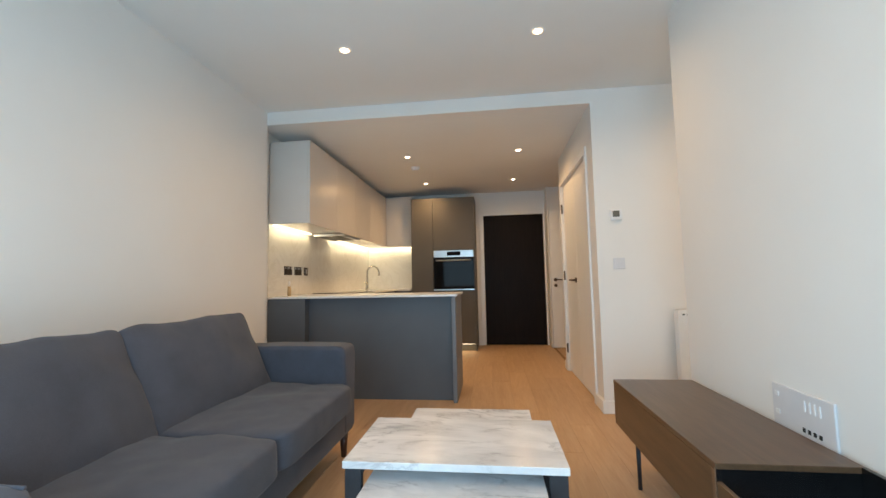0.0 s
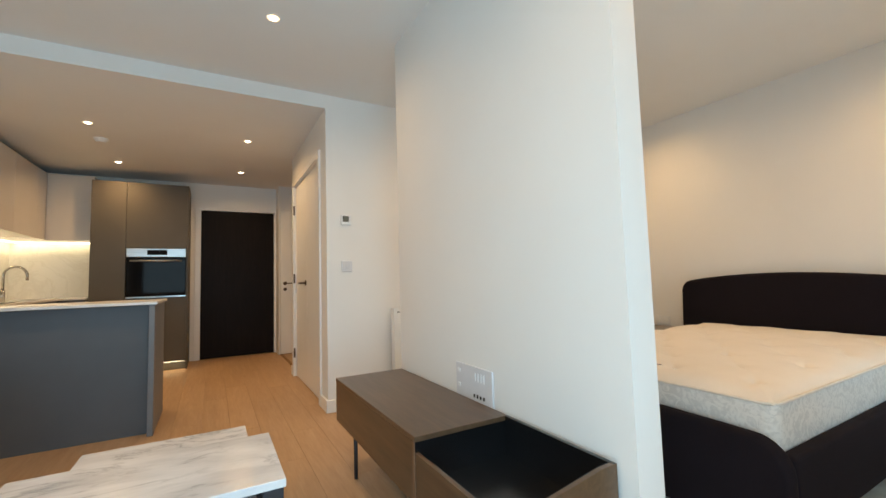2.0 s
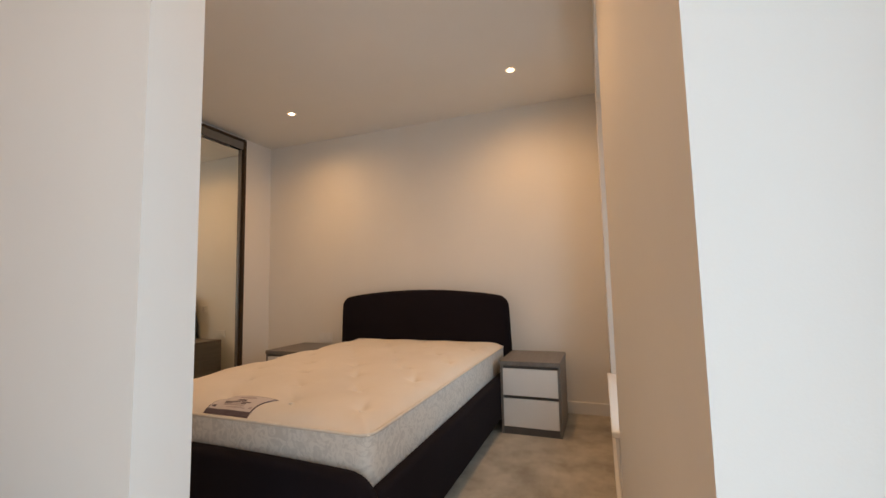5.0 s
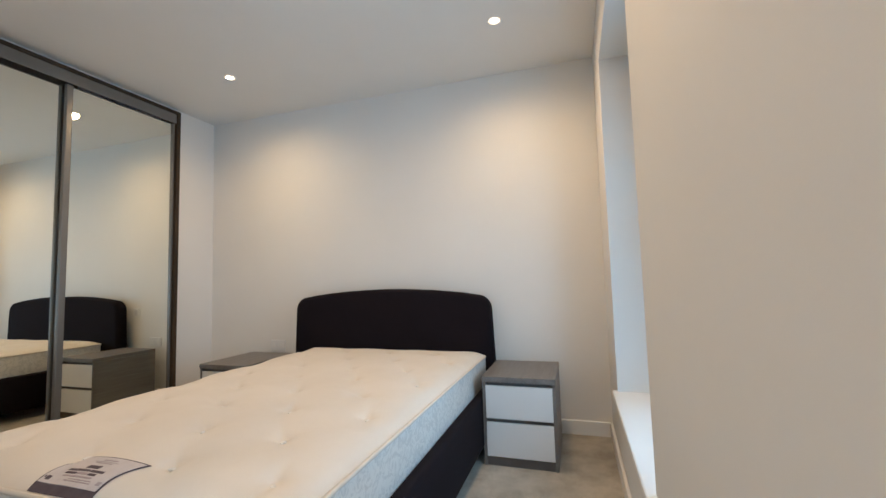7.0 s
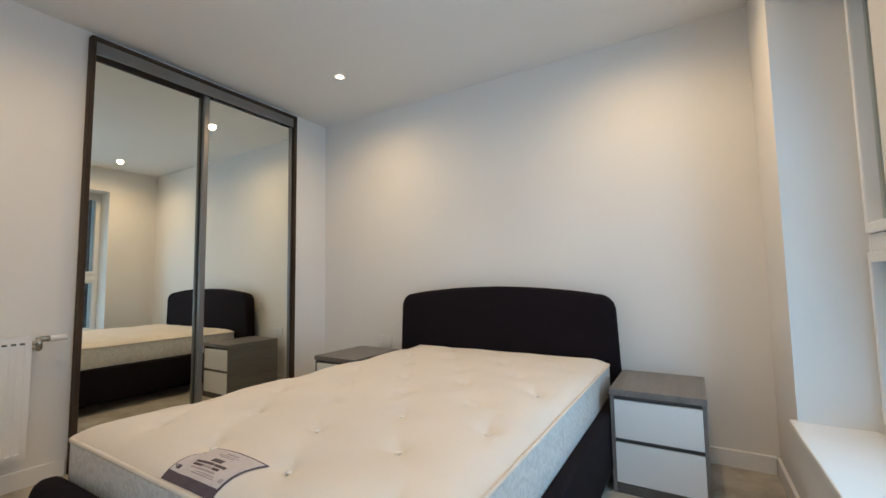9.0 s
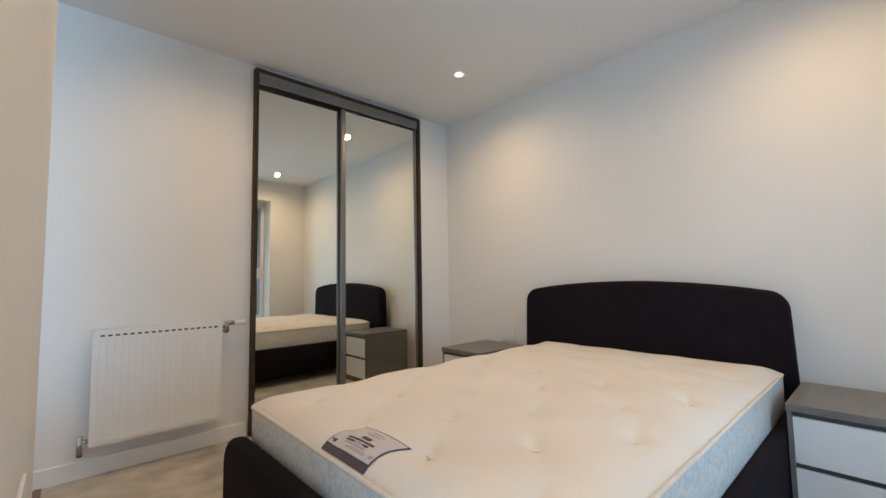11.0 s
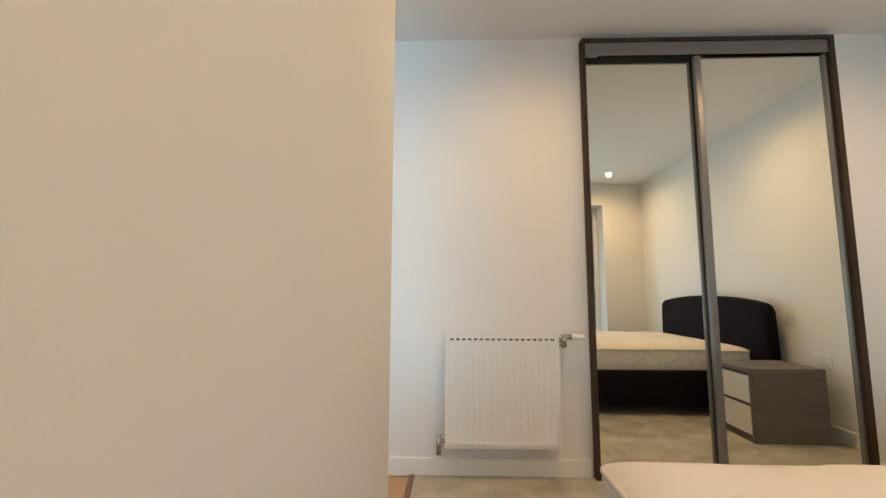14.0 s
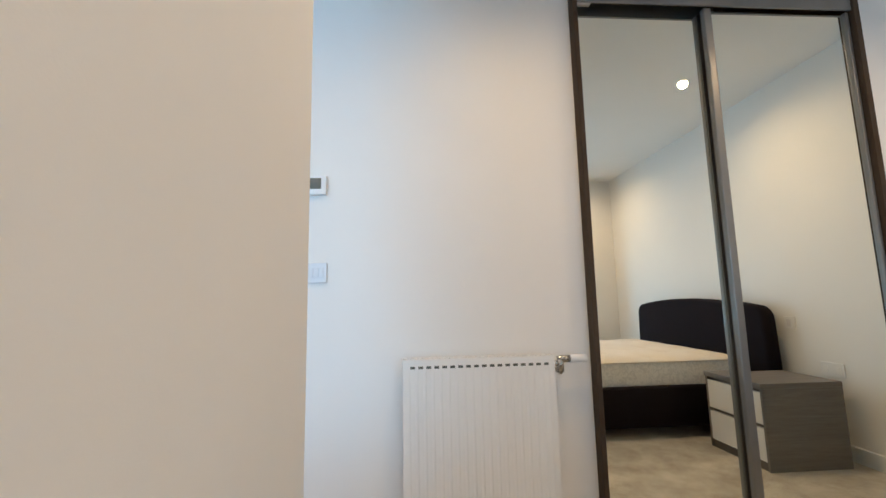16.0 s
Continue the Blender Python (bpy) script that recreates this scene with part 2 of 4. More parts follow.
for m_, lev in ((door_wenge, 0.10), (black_glass, 0.08), (black_lining, 0.8)):
    m_.node_tree.nodes["Principled BSDF"].inputs["Specular IOR Level"].default_value = lev

frame_brown.node_tree.nodes["Principled BSDF"].inputs["Specular IOR Level"].default_value = 0.25

# mirror: silvered glass
mirror_mat, nt, p = material("mirror", 0.0, 1.0)
p.inputs["Base Color"].default_value = (0.89, 0.90, 0.83, 1)
p.inputs["Roughness"].default_value = 0.004

# window pane: clear, with a glossy film
pane_mat, nt, p = material("window_glass", 0.0)
nt.nodes.remove(p)
tr, gl = nt.nodes.new("ShaderNodeBsdfTransparent"), nt.nodes.new("ShaderNodeBsdfGlossy")
fr, mx = nt.nodes.new("ShaderNodeFresnel"), nt.nodes.new("ShaderNodeMixShader")
gl.inputs["Roughness"].default_value = 0.0
tr.inputs[0].default_value = (0.93, 0.97, 0.96, 1)
nt.links.new(fr.outputs[0], mx.inputs[0])
nt.links.new(tr.outputs[0], mx.inputs[1])
nt.links.new(gl.outputs[0], mx.inputs[2])
nt.links.new(mx.outputs[0], nt.nodes["Material Output"].inputs[0])


def glowing(name, colour, strength):
    m, nt, p = material(name, 0.4)
    p.inputs["Base Color"].default_value = (0.8, 0.8, 0.8, 1)
    p.inputs["Emission Color"].default_value = (*colour, 1)
    p.inputs["Emission Strength"].default_value = strength
    return m


lamp_glow = glowing("lamp_lens", (1.0, 0.82, 0.58), 22)
# weak warm emission that stands for the halo around a lit lens
halo_glow = glowing("lamp_halo", (1.0, 0.66, 0.34), 2.2)
strip_glow = glowing("led_strip", (1.0, 0.86, 0.55), 5)


def fabric(name, c1, c2, weave, rough=0.9, sheen=0.3, soft_scale=5.0, soft=0.25, fleck=0.45):
    m, nt, p = material(name, rough)
    v = coords(nt)
    big = noise_node(nt, v, soft_scale, 5, 0.6)
    fine = noise_node(nt, v, weave, 2, 0.7)
    col = mix(nt, ramp(nt, big, [(0.3, c1), (0.7, c2)]), ramp(nt, fine, [(0.3, tuple(x * 0.75 for x in c1)), (0.7, tuple(x * 1.15 for x in c2))]), fleck)
    nt.links.new(col, p.inputs["Base Color"])
    p.inputs["Sheen Weight"].default_value = sheen
    p.inputs["Sheen Roughness"].default_value = 0.5
    ad = nt.nodes.new("ShaderNodeMath")
    ad.operation = "MULTIPLY_ADD"
    nt.links.new(fine, ad.inputs[0])
    ad.inputs[1].default_value = soft
    nt.links.new(big, ad.inputs[2])
    bump(nt, p, ad.outputs[0], 0.35, 0.004)
    return m


sofa_cloth = fabric("slate_grey_sofa_fabric", (0.044, 0.047, 0.062), (0.074, 0.079, 0.102), 420, 0.92, 0.10, 6.5, 0.25, 0.35)
bed_cloth = fabric("charcoal_bed_fabric", (0.0085, 0.0062, 0.0085), (0.013, 0.0096, 0.0130), 500, 0.95, 0.0, 4)
bed_cloth.node_tree.nodes["Principled BSDF"].inputs["Specular IOR Level"].default_value = 0.15
carpet_mat = fabric("beige_grey_carpet", (0.22, 0.19, 0.145), (0.60, 0.56, 0.485), 300, 0.97, 0.1, 5.0, 1.2, 0.36)
mattress_top_mat = fabric("cream_mattress_ticking", (0.71, 0.645, 0.56), (0.77, 0.71, 0.635), 420, 0.75, 0.1, 3, 0.1, 0.12)
piping_mat = mottled("cream_piping", (0.66, 0.60, 0.52), (0.72, 0.66, 0.58), 30, 0.8)
thread_white = mottled("white_tuft_thread", (0.78, 0.76, 0.73), (0.84, 0.82, 0.79), 40, 0.8)

# damask border of the mattress: two-tone woven scrolls
mattress_side_mat, nt, p = material("grey_damask_border", 0.7)
v = coords(nt)
w1 = noise_node(nt, v, 26, 2, 0.5, 2.2)
col = ramp(nt, w1, [(0.40, (0.57, 0.555, 0.53)), (0.56, (0.68, 0.66, 0.625))])
nt.links.new(col, p.inputs["Base Color"])
bump(nt, p, w1, 0.3, 0.002)

# marble: white with grey drifting veins
marble, nt, p = material("white_grey_veined_marble_laminate", 0.22)
v = coords(nt, (1.0, 2.6, 1.5), (0, 0, 0.12))
n1 = noise_node(nt, v, 2.6, 9, 0.62, 0.7)
r1 = ramp(nt, n1, [(0.42, (1, 1, 1)), (0.475, (0.90, 0.90, 0.905)), (0.497, (0.60, 0.605, 0.62)), (0.515, (0.92, 0.92, 0.925)), (0.56, (1, 1, 1))])
n2 = noise_node(nt, v, 1.7, 7, 0.6, 0.6)
r2 = ramp(nt, n2, [(0.38, (0.60, 0.605, 0.62)), (0.5, (0.72, 0.72, 0.73)), (0.62, (0.81, 0.81, 0.815))])
n3 = noise_node(nt, v, 3.1, 2, 0.5, 0.2)
keep = ramp(nt, n3, [(0.42, (0.12, 0.12, 0.12)), (0.60, (1, 1, 1))])
veins = nt.nodes.new("ShaderNodeMix")
veins.data_type = "RGBA"
nt.links.new(keep, veins.inputs["Factor"])
veins.inputs[6].default_value = (1, 1, 1, 1)
nt.links.new(r1, veins.inputs[7])
nt.links.new(mix(nt, r2, veins.outputs[2], 1.0, "MULTIPLY"), p.inputs["Base Color"])

# splashback: pale stone with thin veins
splash, nt, p = material("pale_veined_stone", 0.18)
v = coords(nt, (1, 1, 1), (0.3, 0.2, 0))
n1 = noise_node(nt, v, 2.2, 8, 0.65, 1.4)
nt.links.new(ramp(nt, n1, [(0.30, (0.70, 0.67, 0.62)), (0.46, (0.74, 0.715, 0.67)), (0.5, (0.68, 0.65, 0.60)), (0.54, (0.74, 0.715, 0.67))]), p.inputs["Base Color"])

# ---- the large structure ----
LX, KX, RX = -1.26, -1.36, 1.465      # left wall, kitchen left wall, hall wall
PX0, PX1, PY0, PY1 = 1.70, 1.812, 1.095, 2.705   # free-standing partition
WY, BX, BY = 0.295, 4.62, 3.60        # window wall face, headboard wall face, wardrobe wall face
PIER = 1.70
EY = 6.85                             # entrance door wall
TOP = 2.72


def wall(name, boxes, label="white painted plaster wall"):
    bm = bmesh.new()
    for b in boxes:
        add_box(bm, *b)
    return setting(name, bm, wall_paint, label, "wall")


wall("wall_west", [(LX - 0.25, LX, -0.35, 3.6, 0, TOP), (KX - 0.15, KX, 3.6, 7.1, 0, TOP)])
wall("wall_partition", [(PX0, PX1, PY0, PY1, 0, CEIL + 0.02)], "white painted free-standing partition wall between living room and bedroom")
# window wall, with its two openings
BW0, BW1, BZ0, BZ1 = 3.03, 4.09, 0.42, 2.225
LW0, LW1, LZ0, LZ1 = -1.05, PIER, 0.06, 2.36
wall("wall_south", [(LX, LW0, -0.25, 0.235, 0, TOP), (LW0, LW1, -0.25, 0.235, LZ1, TOP), (LW0, LW1, -0.25, -0.1, 0, LZ0),
                    (BW1, BX + 0.2, -0.25, WY, 0, TOP),
                    (BW0, BW1, -0.25, WY, 0, BZ0), (BW0, BW1, -0.25, WY, BZ1, TOP)])
# pier between the two windows: its face runs slightly out of true
bm = extrude_outline([(PIER, -0.25), (BW0, -0.25), (BW0, WY - 0.004), (PIER, 0.238)], "z", 0, TOP)
setting("wall_pier", bm, wall_paint, "white painted pier between the two windows", "wall")
wall("wall_east", [(BX, BX + 0.2, WY, BY + 0.9, 0, TOP)])
# thermostat, radiator and wardrobe wall, with the wardrobe's recess and the cupboard behind
WX0, WX1, WZ1 = 2.785, 4.238, 2.485
wall("wall_north", [(RX, WX0, BY, BY + 0.12, 0, TOP), (WX1, BX, BY, BY + 0.12, 0, TOP), (WX0, WX1, BY, BY + 0.12, WZ1, TOP),
                    (WX0 - 0.15, BX, BY + 0.7, BY + 0.82, 0, TOP)])
# hall wall with the cupboard's opening
CY0, CY1, CZ = 3.86, 5.06, 2.06
wall("wall_hall", [(RX, RX + 0.12, BY + 0.12, CY0, 0, TOP), (RX, RX + 0.12, CY1, 5.2, 0, TOP), (RX, RX + 0.12, CY0, CY1, CZ, TOP),
                   (RX + 0.7, RX + 0.8, BY + 0.12, 5.2, 0, TOP), (RX + 0.12, 2.9, 5.1, 5.2, 0, TOP), (2.8, 2.9, 5.2, 7.1, 0, TOP)])
DX0, DX1, DZ = 0.535, 1.47, 2.04
wall("wall_entrance", [(KX, DX0 - 0.07, EY, EY + 0.2, 0, TOP), (DX1 + 0.03, 1.52, EY, EY + 0.2, 0, TOP), (DX0 - 0.07, DX1 + 0.03, EY, EY + 0.2, DZ + 0.03, TOP),
                       (1.50, 1.515, 6.57, EY, 0, TOP), (1.515, 2.8, 6.62, 6.75, 0, TOP), (DX0 - 0.3, DX1 + 0.3, EY + 0.2, EY + 0.3, 0, TOP)])

bm = bmesh.new()
add_box(bm, LX - 0.2, BX + 0.2, -0.25, BY + 0.12, CEIL, CEIL + 0.2)
add_box(bm, KX - 0.15, 2.9, BY + 0.002, 7.1, KCEIL, KCEIL + 0.3)
add_box(bm, RX + 0.12, BX + 0.2, BY + 0.12, BY + 0.9, CEIL, CEIL + 0.2)
setting("ceiling", bm, ceiling_paint, "white plaster ceiling, lowered over the kitchen", "ceiling")
# face of the lowered ceiling, towards the living room
setting("trim_soffit", box(LX, RX, BY - 0.003, BY + 0.02, KCEIL - 0.004, CEIL), wall_paint, "white painted step down to the kitchen ceiling", "bulkhead")

FX1 = 1.80
floor = setting("floor", box(KX, 2.9, -0.25, 7.05, -0.05, -0.012), joint_dark, "oak plank floor of living room, kitchen and hall", "floor")
setting("floor_bedroom", box(FX1 + 0.004, BX, -0.2, BY + 0.8, -0.05, 0.006), carpet_mat, "beige grey carpet of the bedroom", "carpet")
setting("trim_threshold", box(FX1 - 0.012, FX1 + 0.018, PY1, BY, -0.01, 0.010, 0.003), walnut_edge, "slim oak threshold bar between plank floor and carpet", "threshold")


def skirting(name, runs, h=0.095, t=0.015):
    bm = bmesh.new()
    for x0, x1, y0, y1 in runs:
        add_box(bm, x0, x1, y0, y1, 0.0, h, 0.003, 1)
    return setting(name, bm, gloss_white, "white painted skirting board", "skirting board")


T = 0.015
skirting("baseboard_north", [(RX, WX0 - 0.01, BY - T, BY + 0.002), (WX1 + 0.01, BX, BY - T, BY + 0.002)])
skirting("baseboard_east", [(BX - T, BX + 0.002, WY + T, BY - T)])
skirting("baseboard_south", [(BW0, BX - T, WY - 0.002, WY + T)])
skirting("baseboard_partition", [(PX0 - T, PX0 + 0.002, PY0 - T, PY1 + T), (PX1 - 0.002, PX1 + T, PY0 - T, PY1 + T), (PX0, PX1, PY0 - T, PY0 + 0.002), (PX0, PX1, PY1 - 0.002, PY1 + T)])
skirting("baseboard_west", [(LX - 0.002, LX + T, 0.2, BY)])
skirting("baseboard_hall", [(RX - T, RX + 0.002, BY - T, CY0 - 0.07), (RX - T, RX + 0.002, CY1 + 0.07, 5.2)])
skirting("baseboard_entrance", [(0.42, DX0 - 0.07, EY - T, EY + 0.002)])


# ---- windows and the view outside ----
def window(name, x0, x1, z0, z1, y, bars, label):
    """A frame with its transoms, and in each light a sash and a pane."""
    w = setting(name, box(x0, x1, y - 0.035, y + 0.035, z0, z0 + 0.045, 0.006), upvc, label, "window")
    for nm, b in (("window_frame", (x0, x1, z1 - 0.045, z1)), ("window_frame", (x0, x0 + 0.030, z0 + 0.045, z1 - 0.045)), ("window_frame", (x1 - 0.030, x1, z0 + 0.045, z1 - 0.045))):
        part(nm, box(b[0], b[1], y - 0.035, y + 0.035, b[2], b[3], 0.006), upvc, w)
    zs = [z0 + 0.045] + bars + [z1 - 0.045]
    for z in bars:
        part("transom", box(x0 + 0.030, x1 - 0.030, y - 0.035, y + 0.035, z - 0.035, z + 0.035, 0.006), upvc, w)
    for a, b in zip(zs, zs[1:]):
        lo = a + (0.035 if a in bars else 0)
        hi = b - (0.035 if b in bars else 0)
        bm = bmesh.new()
        for q in ((x0 + 0.030, x0 + 0.055, lo, hi), (x1 - 0.055, x1 - 0.030, lo, hi), (x0 + 0.055, x1 - 0.055, lo, lo + 0.04), (x0 + 0.055, x1 - 0.055, hi - 0.04, hi)):
            add_box(bm, q[0], q[1], y - 0.025, y + 0.05, q[2], q[3], 0.005)
        part("sash", bm, upvc, w)
        g = part("pane", box(x0 + 0.055, x1 - 0.055, y - 0.004, y + 0.004, lo + 0.04, hi - 0.04), pane_mat, w)
        g.visible_shadow = False
    return w


w2 = window("window_2", BW0, BW1, BZ0, BZ1, 0.004, [1.14], "white framed bedroom window with a fixed lower light")
part("window_sill", box(BW0 - 0.03, BW1 + 0.03, 0.057, WY + 0.025, BZ0 - 0.02, BZ0 + 0.006, 0.006), gloss_white, w2, "white painted window board")
w1 = window("window_1", LW0, LW1, LZ0, LZ1, -0.16, [], "tall white framed living room window")
part("mullion", box((LW0 + LW1) / 2 - 0.035, (LW0 + LW1) / 2 + 0.035, -0.195, -0.125, LZ0 + 0.06, LZ1 - 0.06, 0.006), upvc, w1)

setting("ground", box(-300, 300, -300, 300, -6.3, -6.0), tarmac, "dark asphalt street ground below the windows", "ground")
house = thing("apartment_building", (4, -18, -6), "dark brick apartment building across the street", "building")
part("wall", box(-14, 22, -26, -18, -6, 9), brick_dark, house)
part("roof", box(-14.3, 22.3, -26.3, -17.7, 9, 9.5), tarmac, house)
for fx in range(-12, 21, 3):
    for fz in range(-5, 8, 3):
        wn = part("window", box(fx - 0.65, fx + 0.65, -18.06, -17.95, fz, fz + 1.7), upvc, house)
        part("pane", box(fx - 0.57, fx + 0.57, -17.99, -17.93, fz + 0.08, fz + 1.62), far_glass, wn)

# ---- downlights ----
def downlight(x, y, z, watts):
    t = thing("downlight", (x, y, z - 0.004), "round white recessed ceiling downlight, lit warm", "downlight", "ceiling downlights")
    bm = bmesh.new()
    bmesh.ops.create_circle(bm, segments=32, radius=0.046)
    inner = bm.edges[:]
    r = bmesh.ops.extrude_edge_only(bm, edges=inner)
    vs = [g for g in r["geom"] if isinstance(g, bmesh.types.BMVert)]
    for v in vs:
        v.co = v.co * (0.034 / 0.046) + Vector((0, 0, -0.004))
    bm.transform(Matrix.Translation((x, y, z - 0.001)))
    part("bezel", bm, plastic_white, t)
    # glowing disc added behind the lens: the lamp's halo as emission
    part("halo_disc", cyl((x, y, z - 0.0045), (x, y, z - 0.002), 0.034, n=28), halo_glow, t, "warm glowing disc that stands for the halo around the lens")
    part("lens", cyl((x, y, z - 0.0075), (x, y, z - 0.0045), 0.019, 0.021, n=24), lamp_glow, t, "glowing lamp lens")
    lamp = new("downlight_beam", bpy.data.lights.new("downlight_beam", "SPOT"))
    lamp.data.energy, lamp.data.color = watts, WARM
    lamp.data.spot_size, lamp.data.spot_blend, lamp.data.shadow_soft_size = radians(170), 1.0, 0.03
    lamp.matrix_world = pose(x, y, z - 0.02)


for x, y, z in SPOTS:
    downlight(x, y, z, 32 if z < CEIL else (38 if x > 3 else 29 if x > 1.7 else 26))

# ---- kitchen ----
def lever(parent, at, along, out, key=False):
    """A lever handle: round rose, neck and bar."""
    at, along, out = Vector(at), Vector(along), Vector(out)
    bm = cyl(at, at + out * 0.009, 0.026, n=24)
    add_cyl(bm, at + out * 0.009, at + out * 0.05, 0.009, n=14)
    add_cyl(bm, at + out * 0.045 - along * 0.012, at + out * 0.045 + along * 0.115, 0.0085, n=14)
    h = part("door_handle", bm, bronze, parent, "dark bronze lever handle", True)
    if key:
        k = at - Vector((0, 0, 0.085))
        part("thumb_turn", cyl(k, k + out * 0.012, 0.024, n=24), bronze, parent, "dark bronze round thumb turn")
    return h


# peninsula
TOPZ = 0.906
isl = thing("kitchen_peninsula", (-0.5, 4.1, 0), "slate grey kitchen peninsula with a recessed back panel", "kitchen counter")
part("end_block", box(KX + 0.002, -1.005, 3.800, 4.44, 0.0, TOPZ - 0.022, 0.002), island_grey, isl)
part("back_panel", box(-1.003, 0.300, 3.882, 3.902, 0.0, TOPZ - 0.022), island_grey, isl)
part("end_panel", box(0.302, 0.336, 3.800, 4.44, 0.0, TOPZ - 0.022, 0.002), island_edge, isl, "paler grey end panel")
part("carcass", box(-1.003, 0.300, 3.904, 4.42, 0.10, TOPZ - 0.024), island_grey, isl)
solo("worktop", box(KX + 0.002, 0.352, 3.788, 4.46, TOPZ - 0.020, TOPZ, 0.003), worktop_white, (-0.5, 4.1, TOPZ - 0.02), "thin white quartz worktop on the grey peninsula", "worktop")

# wall run along the left wall
for k, (a, b) in enumerate(((4.46, 5.06), (5.06, 5.66), (5.66, 6.26))):
    c = thing("base_cabinet", (-1.06, (a + b) / 2, 0), "slate grey handleless kitchen base cabinet", "kitchen cabinet", "kitchen base cabinets")
    part("body", box(KX + 0.004, -0.785, a + 0.001, b - 0.001, 0.1, TOPZ - 0.022), island_grey, c)
    part("door", box(-0.783, -0.764, a + 0.003, b - 0.003, 0.11, TOPZ - 0.06, 0.002), island_grey, c)
    part("plinth", box(KX + 0.004, -0.82, a + 0.001, b - 0.001, 0.0, 0.098), island_grey, c)
c = thing("corner_cabinet", (-0.95, 6.55, 0), "slate grey corner base cabinet under the worktop", "kitchen cabinet")
part("body", box(KX + 0.004, -0.545, 6.262, EY - 0.004, 0.1, TOPZ - 0.022), island_grey, c)
part("plinth", box(KX + 0.004, -0.58, 6.30, EY - 0.004, 0.0, 0.098), island_grey, c)
bm = box(KX + 0.004, -0.75, 4.462, 6.25, TOPZ - 0.020, TOPZ - 0.001, 0.002)
add_box(bm, KX + 0.004, -0.543, 6.25, EY - 0.004, TOPZ - 0.020, TOPZ - 0.001, 0.002)
solo("worktop", bm, worktop_white, (-1.0, 5.4, TOPZ - 0.02), "white quartz worktop along the kitchen wall", "worktop")
hob = thing("induction_hob", (-1.05, 5.0, TOPZ), "black glass induction hob set on the white worktop", "hob")
part("glass", box(-1.30, -0.79, 4.60, 5.19, TOPZ, TOPZ + 0.006, 0.002), black_glass, hob)
for hx, hy in ((-1.17, 4.76), (-1.17, 5.03), (-0.93, 4.76), (-0.93, 5.03)):
    bm = bmesh.new()
    bmesh.ops.create_circle(bm, segments=32, radius=0.09)
    r = bmesh.ops.extrude_edge_only(bm, edges=bm.edges[:])
    for v in [g for g in r["geom"] if isinstance(g, bmesh.types.BMVert)]:
        v.co *= 0.96
    bm.transform(Matrix.Translation((hx, hy, TOPZ + 0.0068)))
    part("ring", bm, plate_grey, hob)

sink = thing("kitchen_sink", (-1.0, 5.85, TOPZ - 0.02), "steel sink rim in the white worktop, a flat black sheet for its shaded bowl", "sink")
bm = bmesh.new()
for b in ((-1.0, -0.80, 5.70, 5.71), (-1.0, -0.80, 6.09, 6.10), (-1.0, -0.99, 5.71, 6.09), (-0.81, -0.80, 5.71, 6.09)):
    add_box(bm, *b, TOPZ - 0.001, TOPZ + 0.003)
part("rim", bm, steel, sink)
# no hollow: a flat black sheet stands for the bowl's shaded depth
part("bowl", box(-0.99, -0.81, 5.71, 6.09, TOPZ - 0.0005, TOPZ + 0.0005), black_metal, sink)
tap = thing("kitchen_tap", (-1.09, 5.89, TOPZ), "tall brushed steel swan-neck kitchen tap", "tap")
part("base", cyl((-1.09, 5.89, TOPZ), (-1.09, 5.89, TOPZ + 0.11), 0.020, 0.019), chrome_dull, tap, "", True)
arc = [(-1.09, 5.89, TOPZ + 0.10), (-1.09, 5.89, TOPZ + 0.24)]
for k in range(13):
    a = radians(180 - 15 * k)
    arc.append((-1.0 + 0.09 * math.cos(a), 5.89 - 0.015 * (1 + math.cos(a)), TOPZ + 0.245 + 0.09 * math.sin(a)))
arc.append((-0.91, 5.86, TOPZ + 0.20))
part("spout", tube(arc, 0.0115), chrome_dull, tap, "", True)
part("lever", cyl((-1.09, 5.87, TOPZ + 0.08), (-1.09, 5.80, TOPZ + 0.11), 0.006), chrome_dull, tap)

# splashback
setting("trim_splashback", box(KX - 0.002, KX + 0.008, 3.80, EY - 0.004, TOPZ + 0.002, 1.57), splash, "pale veined stone splashback on the kitchen wall", "splashback")
setting("trim_splashback_back", box(KX + 0.008, -0.535, EY - 0.010, EY + 0.002, TOPZ + 0.002, 1.57), splash, "pale veined stone splashback behind the worktop", "splashback")

# wall cabinets
UZ0, UZ1, UX = 1.565, 2.325, -0.962
ends = [3.797, 4.45, 5.05, 5.65, 6.25]
for a, b in zip(ends, ends[1:]):
    c = thing("wall_cabinet", (-1.16, (a + b) / 2, UZ0), "cashmere gloss handleless kitchen wall cabinet", "kitchen cabinet", "kitchen wall cabinets")
    part("body", box(KX + 0.010, UX - 0.020, a + 0.0005, b - 0.0005, UZ0, UZ1), upper_gloss, c)
    part("door", box(UX - 0.019, UX, a + 0.0015, b - 0.0015, UZ0 - 0.003, UZ1, 0.002), upper_gloss, c)
c = thing("wall_cabinet", (-0.95, 6.5, UZ0), "cashmere gloss corner wall cabinet beside the tall unit", "kitchen cabinet", "kitchen wall cabinets")
part("body", box(KX + 0.010, -0.545, 6.52, EY - 0.012, UZ0, UZ1), upper_gloss, c)
part("filler", box(KX + 0.010, UX, 6.2515, 6.50, UZ0 - 0.003, UZ1), upper_gloss, c)
part("door", box(UX + 0.002, -0.545, 6.50, 6.519, UZ0 - 0.003, UZ1, 0.002), upper_gloss, c)
hood = thing("cooker_hood", (-1.15, 4.9, UZ0), "slim grey built-in cooker hood under the wall cabinets", "cooker hood")
